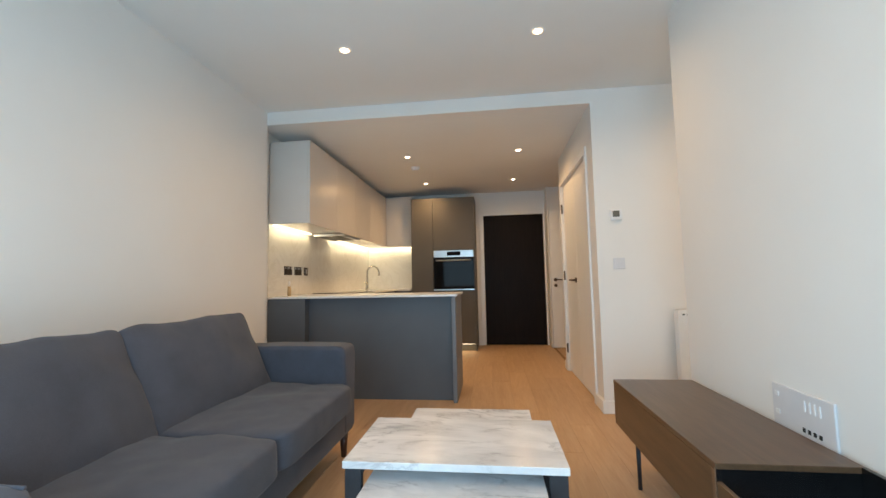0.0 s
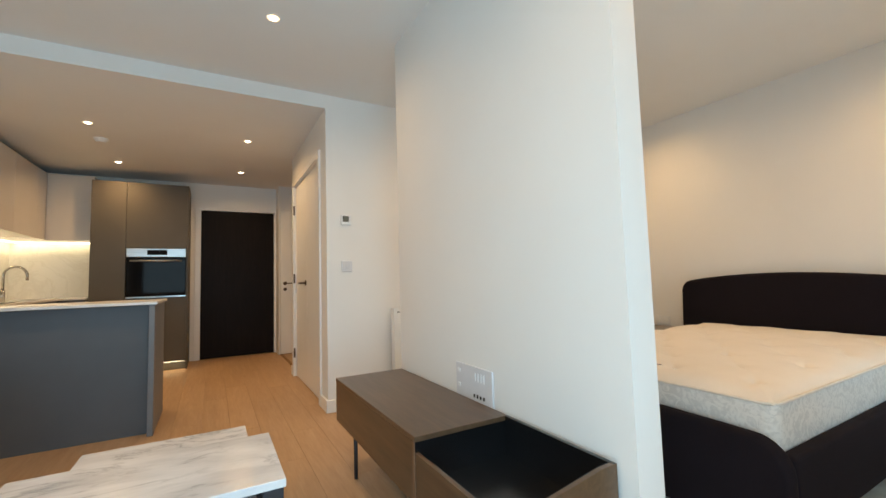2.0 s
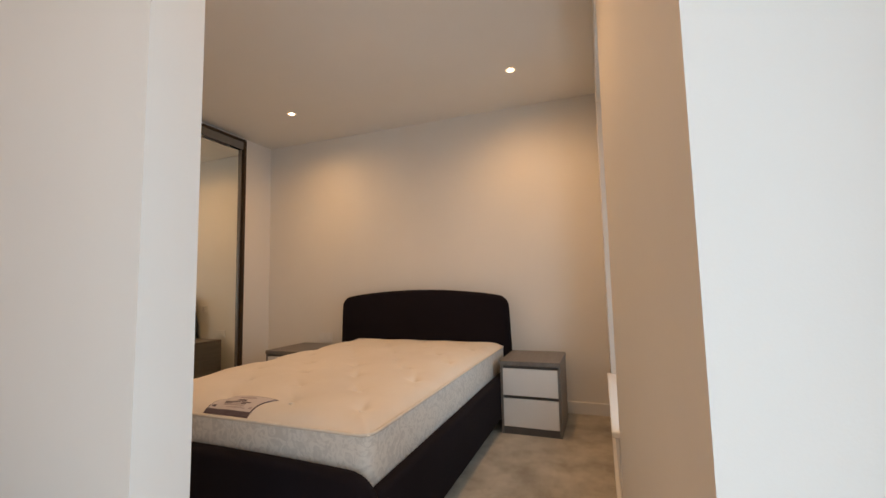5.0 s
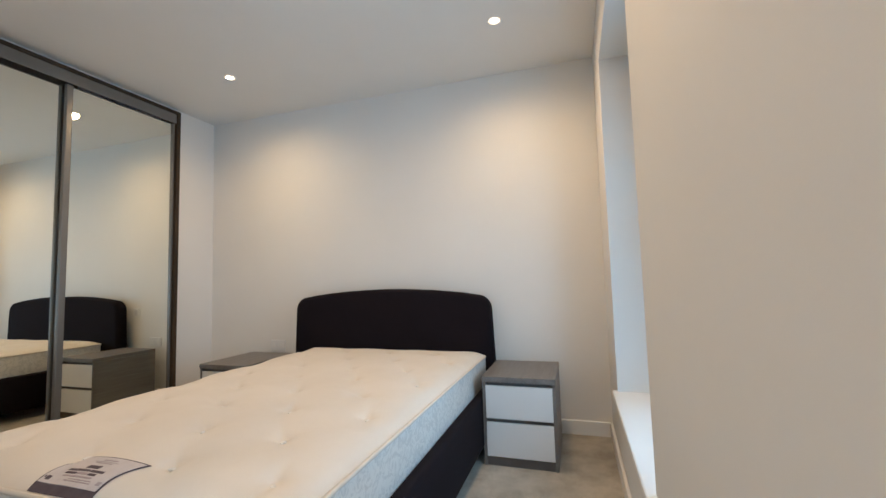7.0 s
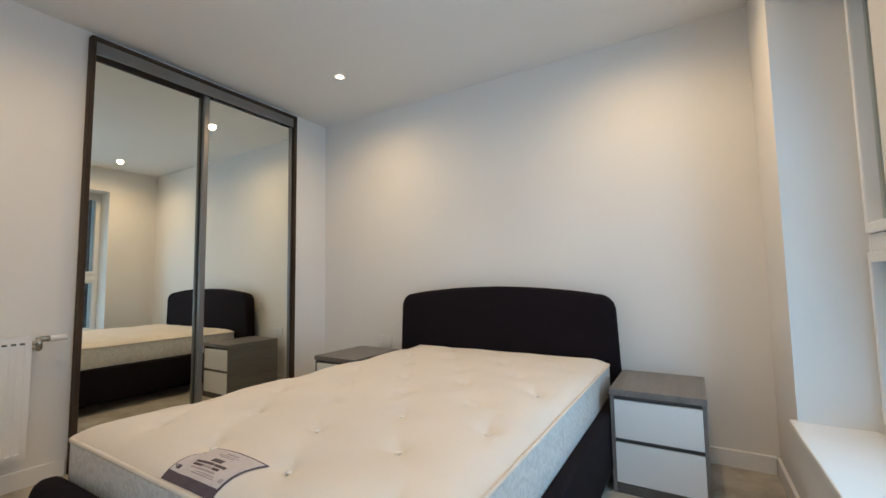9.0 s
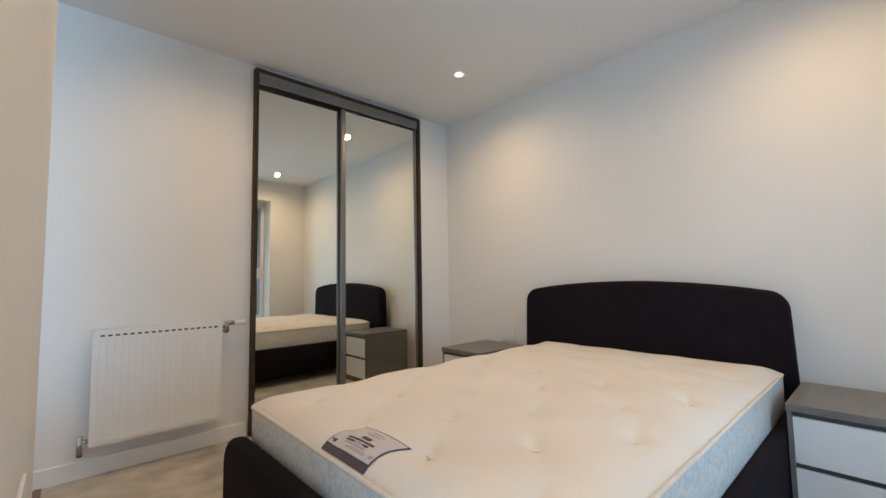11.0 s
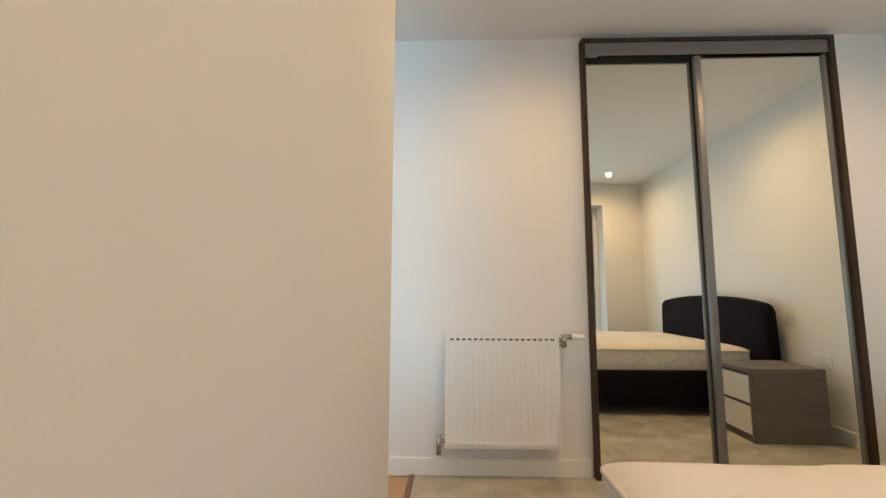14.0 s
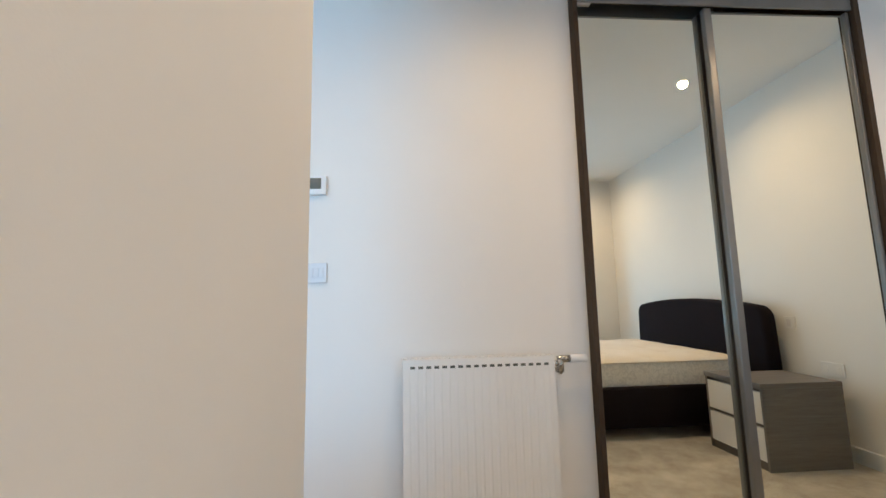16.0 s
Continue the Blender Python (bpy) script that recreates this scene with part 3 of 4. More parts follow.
part("tray", box(-1.30, -0.945, 4.62, 5.16, UZ0 - 0.030, UZ0 - 0.004, 0.003), steel, hood)
part("filter", box(-1.25, -1.0, 4.67, 5.11, UZ0 - 0.034, UZ0 - 0.0305), grey_edge, hood)
for (a, b) in ((3.83, 4.60), (5.18, 6.80)):
    solo("led_strip", box(KX + 0.03, KX + 0.045, a, b, UZ0 - 0.010, UZ0 - 0.0005), strip_glow, (KX + 0.04, (a + b) / 2, UZ0 - 0.01), "glowing warm led strip under the wall cabinets", "led strip")
    area_lamp("led_strip_light", pose(KX + 0.06, (a + b) / 2, UZ0 - 0.014), 0.02, b - a, 1.5 * (b - a), (1.0, 0.80, 0.44))
solo("led_strip", box(KX + 0.05, -0.55, EY - 0.04, EY - 0.025, UZ0 - 0.010, UZ0 - 0.0005), strip_glow, (-0.95, EY - 0.03, UZ0 - 0.01), "glowing warm led strip under the corner cabinet", "led strip")
area_lamp("led_strip_light", pose((KX - 0.50) / 2, EY - 0.055, UZ0 - 0.014), 0.75, 0.02, 1.1, (1.0, 0.80, 0.44))

# tall units
TY = 6.30
tall = thing("tall_larder_unit", (-0.37, 6.58, 0), "taupe matt tall larder cabinet with one long door", "kitchen cabinet")
part("body", box(-0.532, -0.207, TY + 0.022, EY - 0.003, 0.10, 2.25), tall_taupe, tall)
part("door", box(-0.532, -0.208, TY, TY + 0.020, 0.105, 2.25, 0.002), tall_taupe, tall)
part("plinth", box(-0.532, -0.207, TY + 0.05, EY - 0.003, 0.0, 0.098), tall_taupe, tall)
ov = thing("oven_tall_unit", (0.1, 6.58, 0), "taupe matt tall cabinet that houses the oven", "kitchen cabinet")
part("body", box(-0.205, 0.395, TY + 0.022, EY - 0.003, 0.10, 2.25), tall_taupe, ov)
part("upper_door", box(-0.204, 0.394, TY, TY + 0.020, 1.470, 2.25, 0.002), tall_taupe, ov)
part("lower_door", box(-0.204, 0.394, TY, TY + 0.020, 0.105, 0.872, 0.002), tall_taupe, ov)
part("end_panel", box(0.396, 0.416, TY, EY - 0.003, 0.0, 2.25, 0.002), tall_taupe, ov)
part("plinth", box(-0.205, 0.395, TY + 0.05, EY - 0.003, 0.0, 0.098), tall_taupe, ov)
oven = thing("built_in_oven", (0.1, TY, 0.88), "built-in oven with steel control panel and black glass door", "oven")
part("control_panel", box(-0.200, 0.390, TY - 0.012, TY + 0.021, 1.362, 1.463, 0.003), steel, oven)
part("display", box(0.0, 0.20, TY - 0.014, TY - 0.011, 1.385, 1.445), black_glass, oven)
od = part("oven_door", box(-0.200, 0.390, TY - 0.014, TY + 0.021, 0.878, 1.356, 0.004), black_glass, oven, "black glass oven door")
part("handle", cyl((-0.16, TY - 0.05, 1.315), (0.35, TY - 0.05, 1.315), 0.010), steel, od, "steel bar handle", True)
for hx in (-0.13, 0.32):
    part("bracket", cyl((hx, TY - 0.05, 1.315), (hx, TY - 0.012, 1.315), 0.007), steel, od)
part("trim_strip", box(-0.200, 0.390, TY - 0.016, TY - 0.0135, 0.878, 0.895), steel, oven)
solo("led_strip", box(-0.5, 0.38, TY + 0.024, TY + 0.034, 0.096, 0.0995), strip_glow, (0, TY + 0.03, 0.096), "glowing warm led strip above the plinth", "led strip")
area_lamp("plinth_light", pose(-0.05, TY + 0.028, 0.083, -25), 0.9, 0.02, 0.7, (1.0, 0.80, 0.44))


def socket_plate(name, x, y, z, w, h, mat, face, rockers, label):
    """A wall plate on a wall that looks along +x or -x, with its switches and pin holes."""
    t = thing(name, (x, y, z), label, "wall socket")
    d = 0.009 * face
    bm = box(min(x, x + d), max(x, x + d), y - w / 2, y + w / 2, z - h / 2, z + h / 2, 0.003)
    part("plate", bm, mat, t)
    for (dy, dz, rw, rh, m) in rockers:
        xx = x + d
        part("switch" if m is not hole_dark else "pin_hole", box(min(xx, xx + 0.003 * face), max(xx, xx + 0.003 * face), y + dy - rw / 2, y + dy + rw / 2, z + dz - rh / 2, z + dz + rh / 2), m, t)
    return t


HOLES = [(-0.04, 0.012, 0.006, 0.012, hole_dark), (-0.052, -0.012, 0.010, 0.005, hole_dark), (-0.028, -0.012, 0.010, 0.005, hole_dark),
         (0.04, 0.012, 0.006, 0.012, hole_dark), (0.028, -0.012, 0.010, 0.005, hole_dark), (0.052, -0.012, 0.010, 0.005, hole_dark),
         (-0.012, 0.026, 0.014, 0.020, steel), (0.012, 0.026, 0.014, 0.020, steel), (-0.058, 0.026, 0.014, 0.020, steel), (0.058, 0.026, 0.014, 0.020, steel)]
for yy in (4.15, 4.36):
    socket_plate("kitchen_socket", KX + 0.008, yy, 1.15, 0.146, 0.086, bronze, 1, HOLES, "bronze double wall socket on the stone splashback")
socket_plate("kitchen_switch", KX + 0.008, 4.54, 1.15, 0.086, 0.086, bronze, 1, [(0, 0, 0.028, 0.048, steel)], "bronze single wall switch on the stone splashback")
amber = mottled("amber_plastic", (0.42, 0.27, 0.12), (0.50, 0.33, 0.16), 20, 0.3)
bot = thing("slim_bottle", (-1.25, 3.99, TOPZ), "small pale amber bottle on the white worktop", "bottle")
part("body", cyl((-1.25, 3.99, TOPZ), (-1.25, 3.99, TOPZ + 0.09), 0.017, 0.016), amber, bot, "", True)
part("neck", cyl((-1.25, 3.99, TOPZ + 0.09), (-1.25, 3.99, TOPZ + 0.14), 0.007), plastic_white, bot, "", True)
sm = thing("smoke_alarm", (-0.245, 5.18, KCEIL), "round white smoke alarm on the kitchen ceiling", "smoke alarm")
part("base", cyl((-0.245, 5.18, KCEIL - 0.012), (-0.245, 5.18, KCEIL + 0.001), 0.055, 0.058, 32), plastic_white, sm)
part("cap", cyl((-0.245, 5.18, KCEIL - 0.036), (-0.245, 5.18, KCEIL - 0.012), 0.035, 0.050, 32), plastic_white, sm)

# entrance door
d1 = setting("door_1", box(DX0 + 0.003, DX1 - 0.003, EY + 0.010, EY + 0.055, 0.006, DZ, 0.003), door_wenge, "closed dark veneered entrance door in a white frame", "door")
bm = bmesh.new()
for b in ((DX0 - 0.068, DX0, 0, DZ + 0.03), (DX1, DX1 + 0.028, 0, DZ + 0.03), (DX0, DX1, DZ + 0.002, DZ + 0.03)):
    add_box(bm, b[0], b[1], EY - 0.012, EY + 0.10, b[2], b[3], 0.003)
part("door_frame", bm, gloss_white, d1, "white painted door frame")
part("hinge", box(DX1 - 0.006, DX1 + 0.006, EY - 0.002, EY + 0.016, 1.32, 1.43), bronze, d1)
part("hinge", box(DX1 - 0.006, DX1 + 0.006, EY - 0.002, EY + 0.016, 0.22, 0.33), bronze, d1)

# white door beside the entrance
d2 = setting("door_2", box(1.522, 2.30, 6.575, 6.618, 0.006, 2.04, 0.003), gloss_white, "closed plain white painted inner door", "door")
lever(d2, (1.585, 6.575, 1.0), (1, 0, 0), (0, -1, 0), True)

# hall cupboard: two plain leaves
d3 = setting("door_3", box(RX + 0.018, RX + 0.058, CY0 + 0.003, 4.463, 0.008, CZ - 0.002, 0.003), gloss_white, "closed white painted double doors of the hall cupboard", "door")
part("door_leaf", box(RX + 0.018, RX + 0.058, 4.467, CY1 - 0.003, 0.008, CZ - 0.002, 0.003), gloss_white, d3)
bm = bmesh.new()
for b in ((CY0 - 0.065, CY0 - 0.002, 0, CZ + 0.06), (CY1 + 0.002, CY1 + 0.065, 0, CZ + 0.06), (CY0 - 0.002, CY1 + 0.002, CZ + 0.002, CZ + 0.06)):
    add_box(bm, RX - 0.016, RX + 0.002, b[0], b[1], b[2], b[3], 0.003)
part("architrave", bm, gloss_white, d3)
lever(d3, (RX + 0.018, 4.53, 1.0), (0, 1, 0), (-1, 0, 0))
for hz in (0.25, 1.05, 1.80):
    part("hinge", cyl((RX - 0.004, CY1 - 0.004, hz - 0.05), (RX - 0.004, CY1 - 0.004, hz + 0.05), 0.009), bronze, d3)

# thermostat and light switch on the wall beside the hall
th = thing("thermostat", (1.62, BY, 1.50), "square white wall thermostat with grey display", "thermostat")
part("case", box(1.578, 1.661, BY - 0.022, BY + 0.001, 1.460, 1.543, 0.004), plastic_white, th)
part("display", box(1.590, 1.640, BY - 0.0245, BY - 0.021, 1.484, 1.531, 0.001), grey_screen, th, "dark grey display")
sw = thing("light_switch", (1.623, BY, 1.125), "square white light switch plate on the wall", "light switch")
part("plate", box(1.580, 1.666, BY - 0.010, BY + 0.001, 1.083, 1.168, 0.003), plate_grey, sw)
for dx in (-0.021, 0.0, 0.021):
    part("rocker", box(1.623 + dx - 0.008, 1.623 + dx + 0.008, BY - 0.0135, BY - 0.009, 1.105, 1.146, 0.001), plate_grey, sw)

# ---- living room ----
sofa = thing("sofa", (-0.75, 2.0, 0), "slate grey fabric two-seat sofa with loose back cushions", "sofa")
SX0, SX1, SY0, SY1, AW = -1.21, -0.198, 0.84, 2.79, 0.180
part("base", box(SX0, SX1 - 0.004, SY0 + 0.02, SY1 - 0.02, 0.147, 0.305, 0.02, 3), sofa_cloth, sofa, "", True)


def arm(y0, y1):
    bm = cushion(((SX0 + SX1) / 2, (y0 + y1) / 2, 0.402), (SX1 - SX0, y1 - y0, 0.510), 0.03, 22, 18, 3, 0.004)
    part("arm", bm, sofa_cloth, sofa, "", True)


def seam(points):
    """A raised welt that follows an edge of a cushion."""
    return tube(points, 0.0045, 6)


arm(SY0, SY0 + AW)
arm(SY1 - AW, SY1)
for y in (SY0 + AW - 0.012, SY1 - AW + 0.012):
    part("welt", seam([(SX0 + 0.22 + (SX1 - SX0 - 0.245) * k / 8, y, 0.652) for k in range(9)]), sofa_cloth, sofa, "", True)
part("back", cushion((SX0 + 0.09, (SY0 + SY1) / 2, 0.44), (0.18, SY1 - SY0 - 0.36, 0.62), 0.02, 14, 12, 5, 0.004), sofa_cloth, sofa, "", True)
YM = 1.815
for k, (a, b) in enumerate(((SY0 + AW + 0.002, YM - 0.002), (YM + 0.002, SY1 - AW - 0.002))):
    part("seat_cushion", cushion((-0.585, (a + b) / 2, 0.378), (0.885, b - a, 0.165), 0.10, 15, 30, 11 + k, 0.010), sofa_cloth, sofa, "", True)
    tilt = pose(0, 0, 0, 0, -25, 1.5 - 3 * k)
    part("back_cushion", cushion((-0.812, (a + b) / 2, 0.608), (0.24, b - a + 0.014, 0.48), 0.24, 17, 32, 21 + k, 0.009, tilt), sofa_cloth, sofa, "", True)
for lx in (SX0 + 0.08, SX1 - 0.05):
    for ly in (SY0 + 0.08, SY1 - 0.065):
        part("leg", cyl((lx, ly, 0.0), (lx, ly, 0.152), 0.015, 0.026), dark_wood, sofa, "tapered dark wooden leg", True)


def nest_table(name, x0, x1, y0, y1, z, label, leg_w=0.06):
    t = thing(name, ((x0 + x1) / 2, (y0 + y1) / 2, 0), label, "coffee table", "nest of marble tables")
    part("tabletop", box(x0, x1, y0, y1, z - 0.026, z, 0.003), marble, t)
    for lx in (x0 + 0.006, x1 - 0.006 - leg_w):
        for ly in (y0 + 0.010, y1 - 0.035):
            part("leg", box(lx, lx + leg_w, ly, ly + 0.025, 0.0, z - 0.027, 0.002), black_metal, t)
        part("foot_rail", box(lx, lx + leg_w, y0 + 0.036, y1 - 0.036, 0.0, 0.020, 0.002), black_metal, t)
        part("top_rail", box(lx, lx + leg_w, y0 + 0.036, y1 - 0.036, z - 0.052, z - 0.0275, 0.002), black_metal, t)
    return t


nest_table("coffee_table", 0.112, 0.888, 1.742, 2.203, 0.400, "white grey veined marble coffee table on black metal legs")
nest_table("nesting_table", 0.230, 0.822, 2.055, 2.53, 0.345, "smaller marble nesting table half under the larger one", 0.05)
nest_table("nesting_table", 0.195, 0.810, 1.45, 1.93, 0.330, "smallest marble nesting table pulled out from under the larger one", 0.05)

# media console against the partition
con = thing("media_console", (1.49, 1.9, 0), "walnut media console with an open black-lined tray end", "media console")
CX0, CX1, CZ0, CZ1 = 1.285, 1.683, 0.245, 0.472
YA, YB, YC = 1.150, 1.643, 2.662
part("top", box(CX0 - 0.002, CX1, YB - 0.002, YC, CZ1 - 0.018, CZ1, 0.002), walnut, con)
part("front", box(CX0, CX0 + 0.018, YB, YC - 0.018, CZ0, CZ1 - 0.020, 0.001), walnut, con)
part("end_panel", box(CX0, CX1, YC - 0.017, YC, CZ0, CZ1 - 0.0185, 0.001), walnut, con)
part("divider", box(CX0 + 0.0005, CX1, YB, YB + 0.018, CZ0 + 0.002, CZ1 - 0.0185), black_lining, con, "black inner panel")
part("divider_edge", box(CX0 - 0.0025, CX0 - 0.0005, YB, YB + 0.018, CZ0, CZ1 - 0.0185), walnut_edge, con)
part("bottom", box(CX0 + 0.019, CX1, YB + 0.019, YC - 0.018, CZ0 + 0.001, CZ0 + 0.018), walnut, con)
part("back", box(CX1 - 0.016, CX1 - 0.001, YB + 0.019, YC - 0.018, CZ0 + 0.019, CZ1 - 0.0185), walnut, con)
FZ = CZ1 - 0.052
tray = part("tray_floor", box(CX0 + 0.014, CX1 - 0.014, YA + 0.014, YB - 0.001, CZ0 + 0.075, CZ0 + 0.083), black_lining, con, "black lined tray floor")
part("tray_front", box(CX0, CX0 + 0.014, YA, YB - 0.001, CZ0, FZ, 0.001), walnut, con)
part("tray_lining", box(CX0 + 0.0145, CX0 + 0.018, YA + 0.018, YB - 0.001, CZ0 + 0.0835, FZ - 0.001), black_lining, con)
part("tray_back", box(CX1 - 0.014, CX1, YA, YB - 0.001, CZ0, CZ1, 0.001), black_lining, con)
slope = [(CX0, CZ0), (CX1, CZ0), (CX1, CZ1), (CX1 - 0.06, CZ1 - 0.002), (CX0, FZ)]
part("tray_end", extrude_outline(slope, "y", YA - 0.0005, YA + 0.013), walnut, con)
inner = [(CX0 + 0.018, CZ0 + 0.0835), (CX1 - 0.0145, CZ0 + 0.0835), (CX1 - 0.0145, CZ1 - 0.002), (CX1 - 0.06, CZ1 - 0.003), (CX0 + 0.018, FZ)]
part("tray_end_lining", extrude_outline(inner, "y", YA + 0.0135, YA + 0.0175), black_lining, con)
for lx in (CX0 + 0.045, CX1 - 0.045):
    for ly in (YA + 0.10, YC - 0.20):
        part("leg", cyl((lx, ly, 0.0), (lx, ly, CZ0 + 0.002), 0.009, 0.011, 14), black_metal, con, "", True)

ROCK = [(0.115, 0.045, 0.020, 0.016, plastic_white), (0.115, -0.02, 0.020, 0.016, plastic_white)]
ROCK += [(-0.02 - 0.022 * k, 0.036, 0.006, 0.036, plastic_white) for k in range(4)]
ROCK += [(-0.01 - 0.024 * k, -0.046, 0.010, 0.014, hole_dark) for k in range(4)]
socket_plate("media_plate", PX0 - 0.0, 1.893, 0.535, 0.287, 0.158, plate_grey, -1, ROCK, "large pale grey media socket plate above the console")
socket_plate("wall_socket", PX1 + 0.0, 1.92, 0.50, 0.30, 0.158, plastic_white, 1, [(-0.05, -0.03, 0.012, 0.01, hole_dark), (-0.08, 0.03, 0.02, 0.016, plate_grey), (0.05, 0.03, 0.02, 0.016, plate_grey)], "white wall socket plate on the bedroom side of the partition")

# ---- bedroom ----
bed = thing("bed_frame", (3.4, 1.74, 0), "charcoal fabric double bed frame with a curved headboard", "bed")
BY0, BY1, BX0, BX1 = 1.005, 2.495, 2.345, 4.40


def rounded_panel(axis_lo, axis_hi, y0, y1, z0, zc, ze, r, bev=0.02, flare=0.0):
    """An upholstered board across the bed, with rounded shoulders and a slightly arched top."""
    pts = [(y1 + flare, z0)]
    for k in range(9):
        a = radians(90 * k / 8)
        pts.append((y1 - r + r * math.cos(a), ze - r + r * math.sin(a)))
    for k in range(1, 16):
        f = k / 16
        y = (y1 - r) + (y0 - y1 + 2 * r) * f
        pts.append((y, ze + (zc - ze) * math.sin(math.pi * f) ** 0.8))
    for k in range(9):
        a = radians(90 + 90 * k / 8)
        pts.append((y0 + r + r * math.cos(a), ze - r + r * math.sin(a)))
    pts.append((y0 - flare, z0))
    return extrude_outline(pts, "x", axis_lo, axis_hi, bev, 4)


part("headboard", rounded_panel(4.455, 4.56, 1.03, 2.58, 0.06, 0.975, 0.925, 0.10, 0.03, 0.03), bed_cloth, bed, "", True)
part("footboard", rounded_panel(BX0, BX0 + 0.065, BY0, BY1, 0.06, 0.435, 0.425, 0.12, 0.025), bed_cloth, bed, "", True)
for y0, y1 in ((BY0 + 0.004, BY0 + 0.06), (BY1 - 0.06, BY1 - 0.004)):
    part("side_rail", box(BX0 + 0.06, 4.457, y0, y1, 0.085, 0.365, 0.018, 3), bed_cloth, bed, "", True)
part("slat_base", box(BX0 + 0.07, 4.45, BY0 + 0.062, BY1 - 0.062, 0.24, 0.27), dark_wood, bed)
for lx in (BX0 + 0.12, 4.30):
    for ly in (BY0 + 0.10, BY1 - 0.10):
        part("foot", cyl((lx, ly, 0.006), (lx, ly, 0.062), 0.025, 0.028), black_metal, bed)

# mattress: tufted top, woven border, piped edges
MX0, MX1, MY0, MY1, MZ0, MZ1 = 2.42, 4.445, 1.062, 2.425, 0.272, 0.528
mat = thing("mattress", (3.4, 1.74, MZ0), "bare cream tufted mattress with a grey damask border", "mattress")
tufts = []
for col in range(8):
    tx = 2.584 + 0.2375 * col
    ty = MY0 + 0.135 + (0.163 if col % 2 else 0.0)
    while ty < MY1 - 0.07:
        tufts.append((tx + 0.006 * math.sin(17 * ty), ty + 0.005 * math.sin(13 * tx)))
        ty += 0.326


def top_height(x, y):
    u = min(x - MX0, MX1 - x, y - MY0, MY1 - y)
    z = MZ1 - 0.006 + 0.052 * (1 - math.exp(-max(u - 0.006, 0) / 0.050))
    for a, b in tufts:
        d2 = (x - a) ** 2 + (y - b) ** 2
        if d2 < 0.05:
            z -= 0.018 * math.exp(-d2 / 0.0008) + 0.012 * math.exp(-d2 / 0.008)
            d = math.sqrt(d2)
            if d < 0.16:
                ang = math.atan2(y - b, x - a)
                z -= 0.010 * math.exp(-d / 0.09) * max(0.0, math.cos(2 * ang - 1.0 + 2 * noise.noise((a * 9, b * 9, 0)))) ** 8
    z += 0.003 * noise.noise((x * 6, y * 6, 1.3))
    return z


nx, ny = 170, 120
verts, faces = [], []
for i in range(nx + 1):
    for j in range(ny + 1):
        x, y = MX0 + 0.006 + (MX1 - MX0 - 0.012) * i / nx, MY0 + 0.006 + (MY1 - MY0 - 0.012) * j / ny
        verts.append((x - 3.4, y - 1.74, top_height(x, y) - MZ0))
for i in range(nx):
    for j in range(ny):
        a = i * (ny + 1) + j
        faces.append((a, a + ny + 1, a + ny + 2, a + 1))
me = bpy.data.meshes.new("mattress_top")
me.from_pydata(verts, [], faces)
me.materials.append(mattress_top_mat)
for q in me.polygons:
    q.use_smooth = True
ob = new("quilted_top", me)
ob.parent = mat
bm = extrude_outline(round_rect(MX0, MX1, MY0, MY1, 0.045), "z", MZ0, MZ1 - 0.002, 0.012, 3)
part("border", bm, mattress_side_mat, mat, "grey woven damask border", True)
for z in (MZ1 - 0.004, MZ0 + 0.012):
    ring = [(x, y, z) for x, y in round_rect(MX0 + 0.002, MX1 - 0.002, MY0 + 0.002, MY1 - 0.002, 0.045, 8)]
    part("piping", tube(ring + ring[:1], 0.007, 8), piping_mat, mat, "", True)
tuft_me = None
for a, b in tufts:
    z = top_height(a, b)
    if tuft_me is None:
        bm = bmesh.new()
        bmesh.ops.create_icosphere(bm, subdivisions=1, radius=0.011)
        bmesh.ops.scale(bm, vec=(1.2, 0.8, 0.45), verts=bm.verts)
        tuft_me = mesh_of("tuft", bm, thread_white)
    ob = new("tuft", tuft_me)
    ob.parent = mat
    ob.location = (a - 3.4, b - 1.74, z + 0.004 - MZ0)
    ob.rotation_euler = (0, 0, 5 * a + 3 * b)


def draped(x0, x1, y0, y1, off, n=8):
    """A thin sheet that lies on the mattress, a little askew, with its short sides bowed."""
    bm = bmesh.new()
    g = []
    for i in range(n + 1):
        rowv = []
        for j in range(n + 1):
            x = x0 + (x1 - x0) * i / n
            u = (x - LABEL[0]) / (LABEL[1] - LABEL[0])
            y = y0 + (y1 - y0) * j / n - 0.030 * u + 0.014 * math.sin(math.pi * u)
            rowv.append(bm.verts.new((x, y, top_height(x, y) + off)))
        g.append(rowv)
    for i in range(n):
        for j in range(n):
            bm.faces.new((g[i][j], g[i + 1][j], g[i + 1][j + 1], g[i][j + 1]))
    r = bmesh.ops.extrude_face_region(bm, geom=bm.faces[:])
    bmesh.ops.translate(bm, vec=(0, 0, -0.0012), verts=[q for q in r["geom"] if isinstance(q, bmesh.types.BMVert)])
    bmesh.ops.recalc_face_normals(bm, faces=bm.faces)
    return bm


label_cloth = mottled("pale_lilac_label", (0.55, 0.50, 0.50), (0.61, 0.56, 0.56), 30, 0.7)
label_ink = mottled("dark_plum_label_print", (0.07, 0.05, 0.065), (0.10, 0.075, 0.09), 30, 0.7)
label_faint = mottled("faded_plum_label_print", (0.34, 0.28, 0.29), (0.42, 0.36, 0.37), 60, 0.7)
LABEL = (2.432, 2.562, 1.598, 1.826)
lab = part("label", draped(*LABEL, 0.0030), label_ink, mat, "sewn label with dark plum border and print")
part("label_field", draped(LABEL[0] + 0.019, LABEL[1] - 0.005, LABEL[2] + 0.006, LABEL[3] - 0.006, 0.0042), label_cloth, lab)
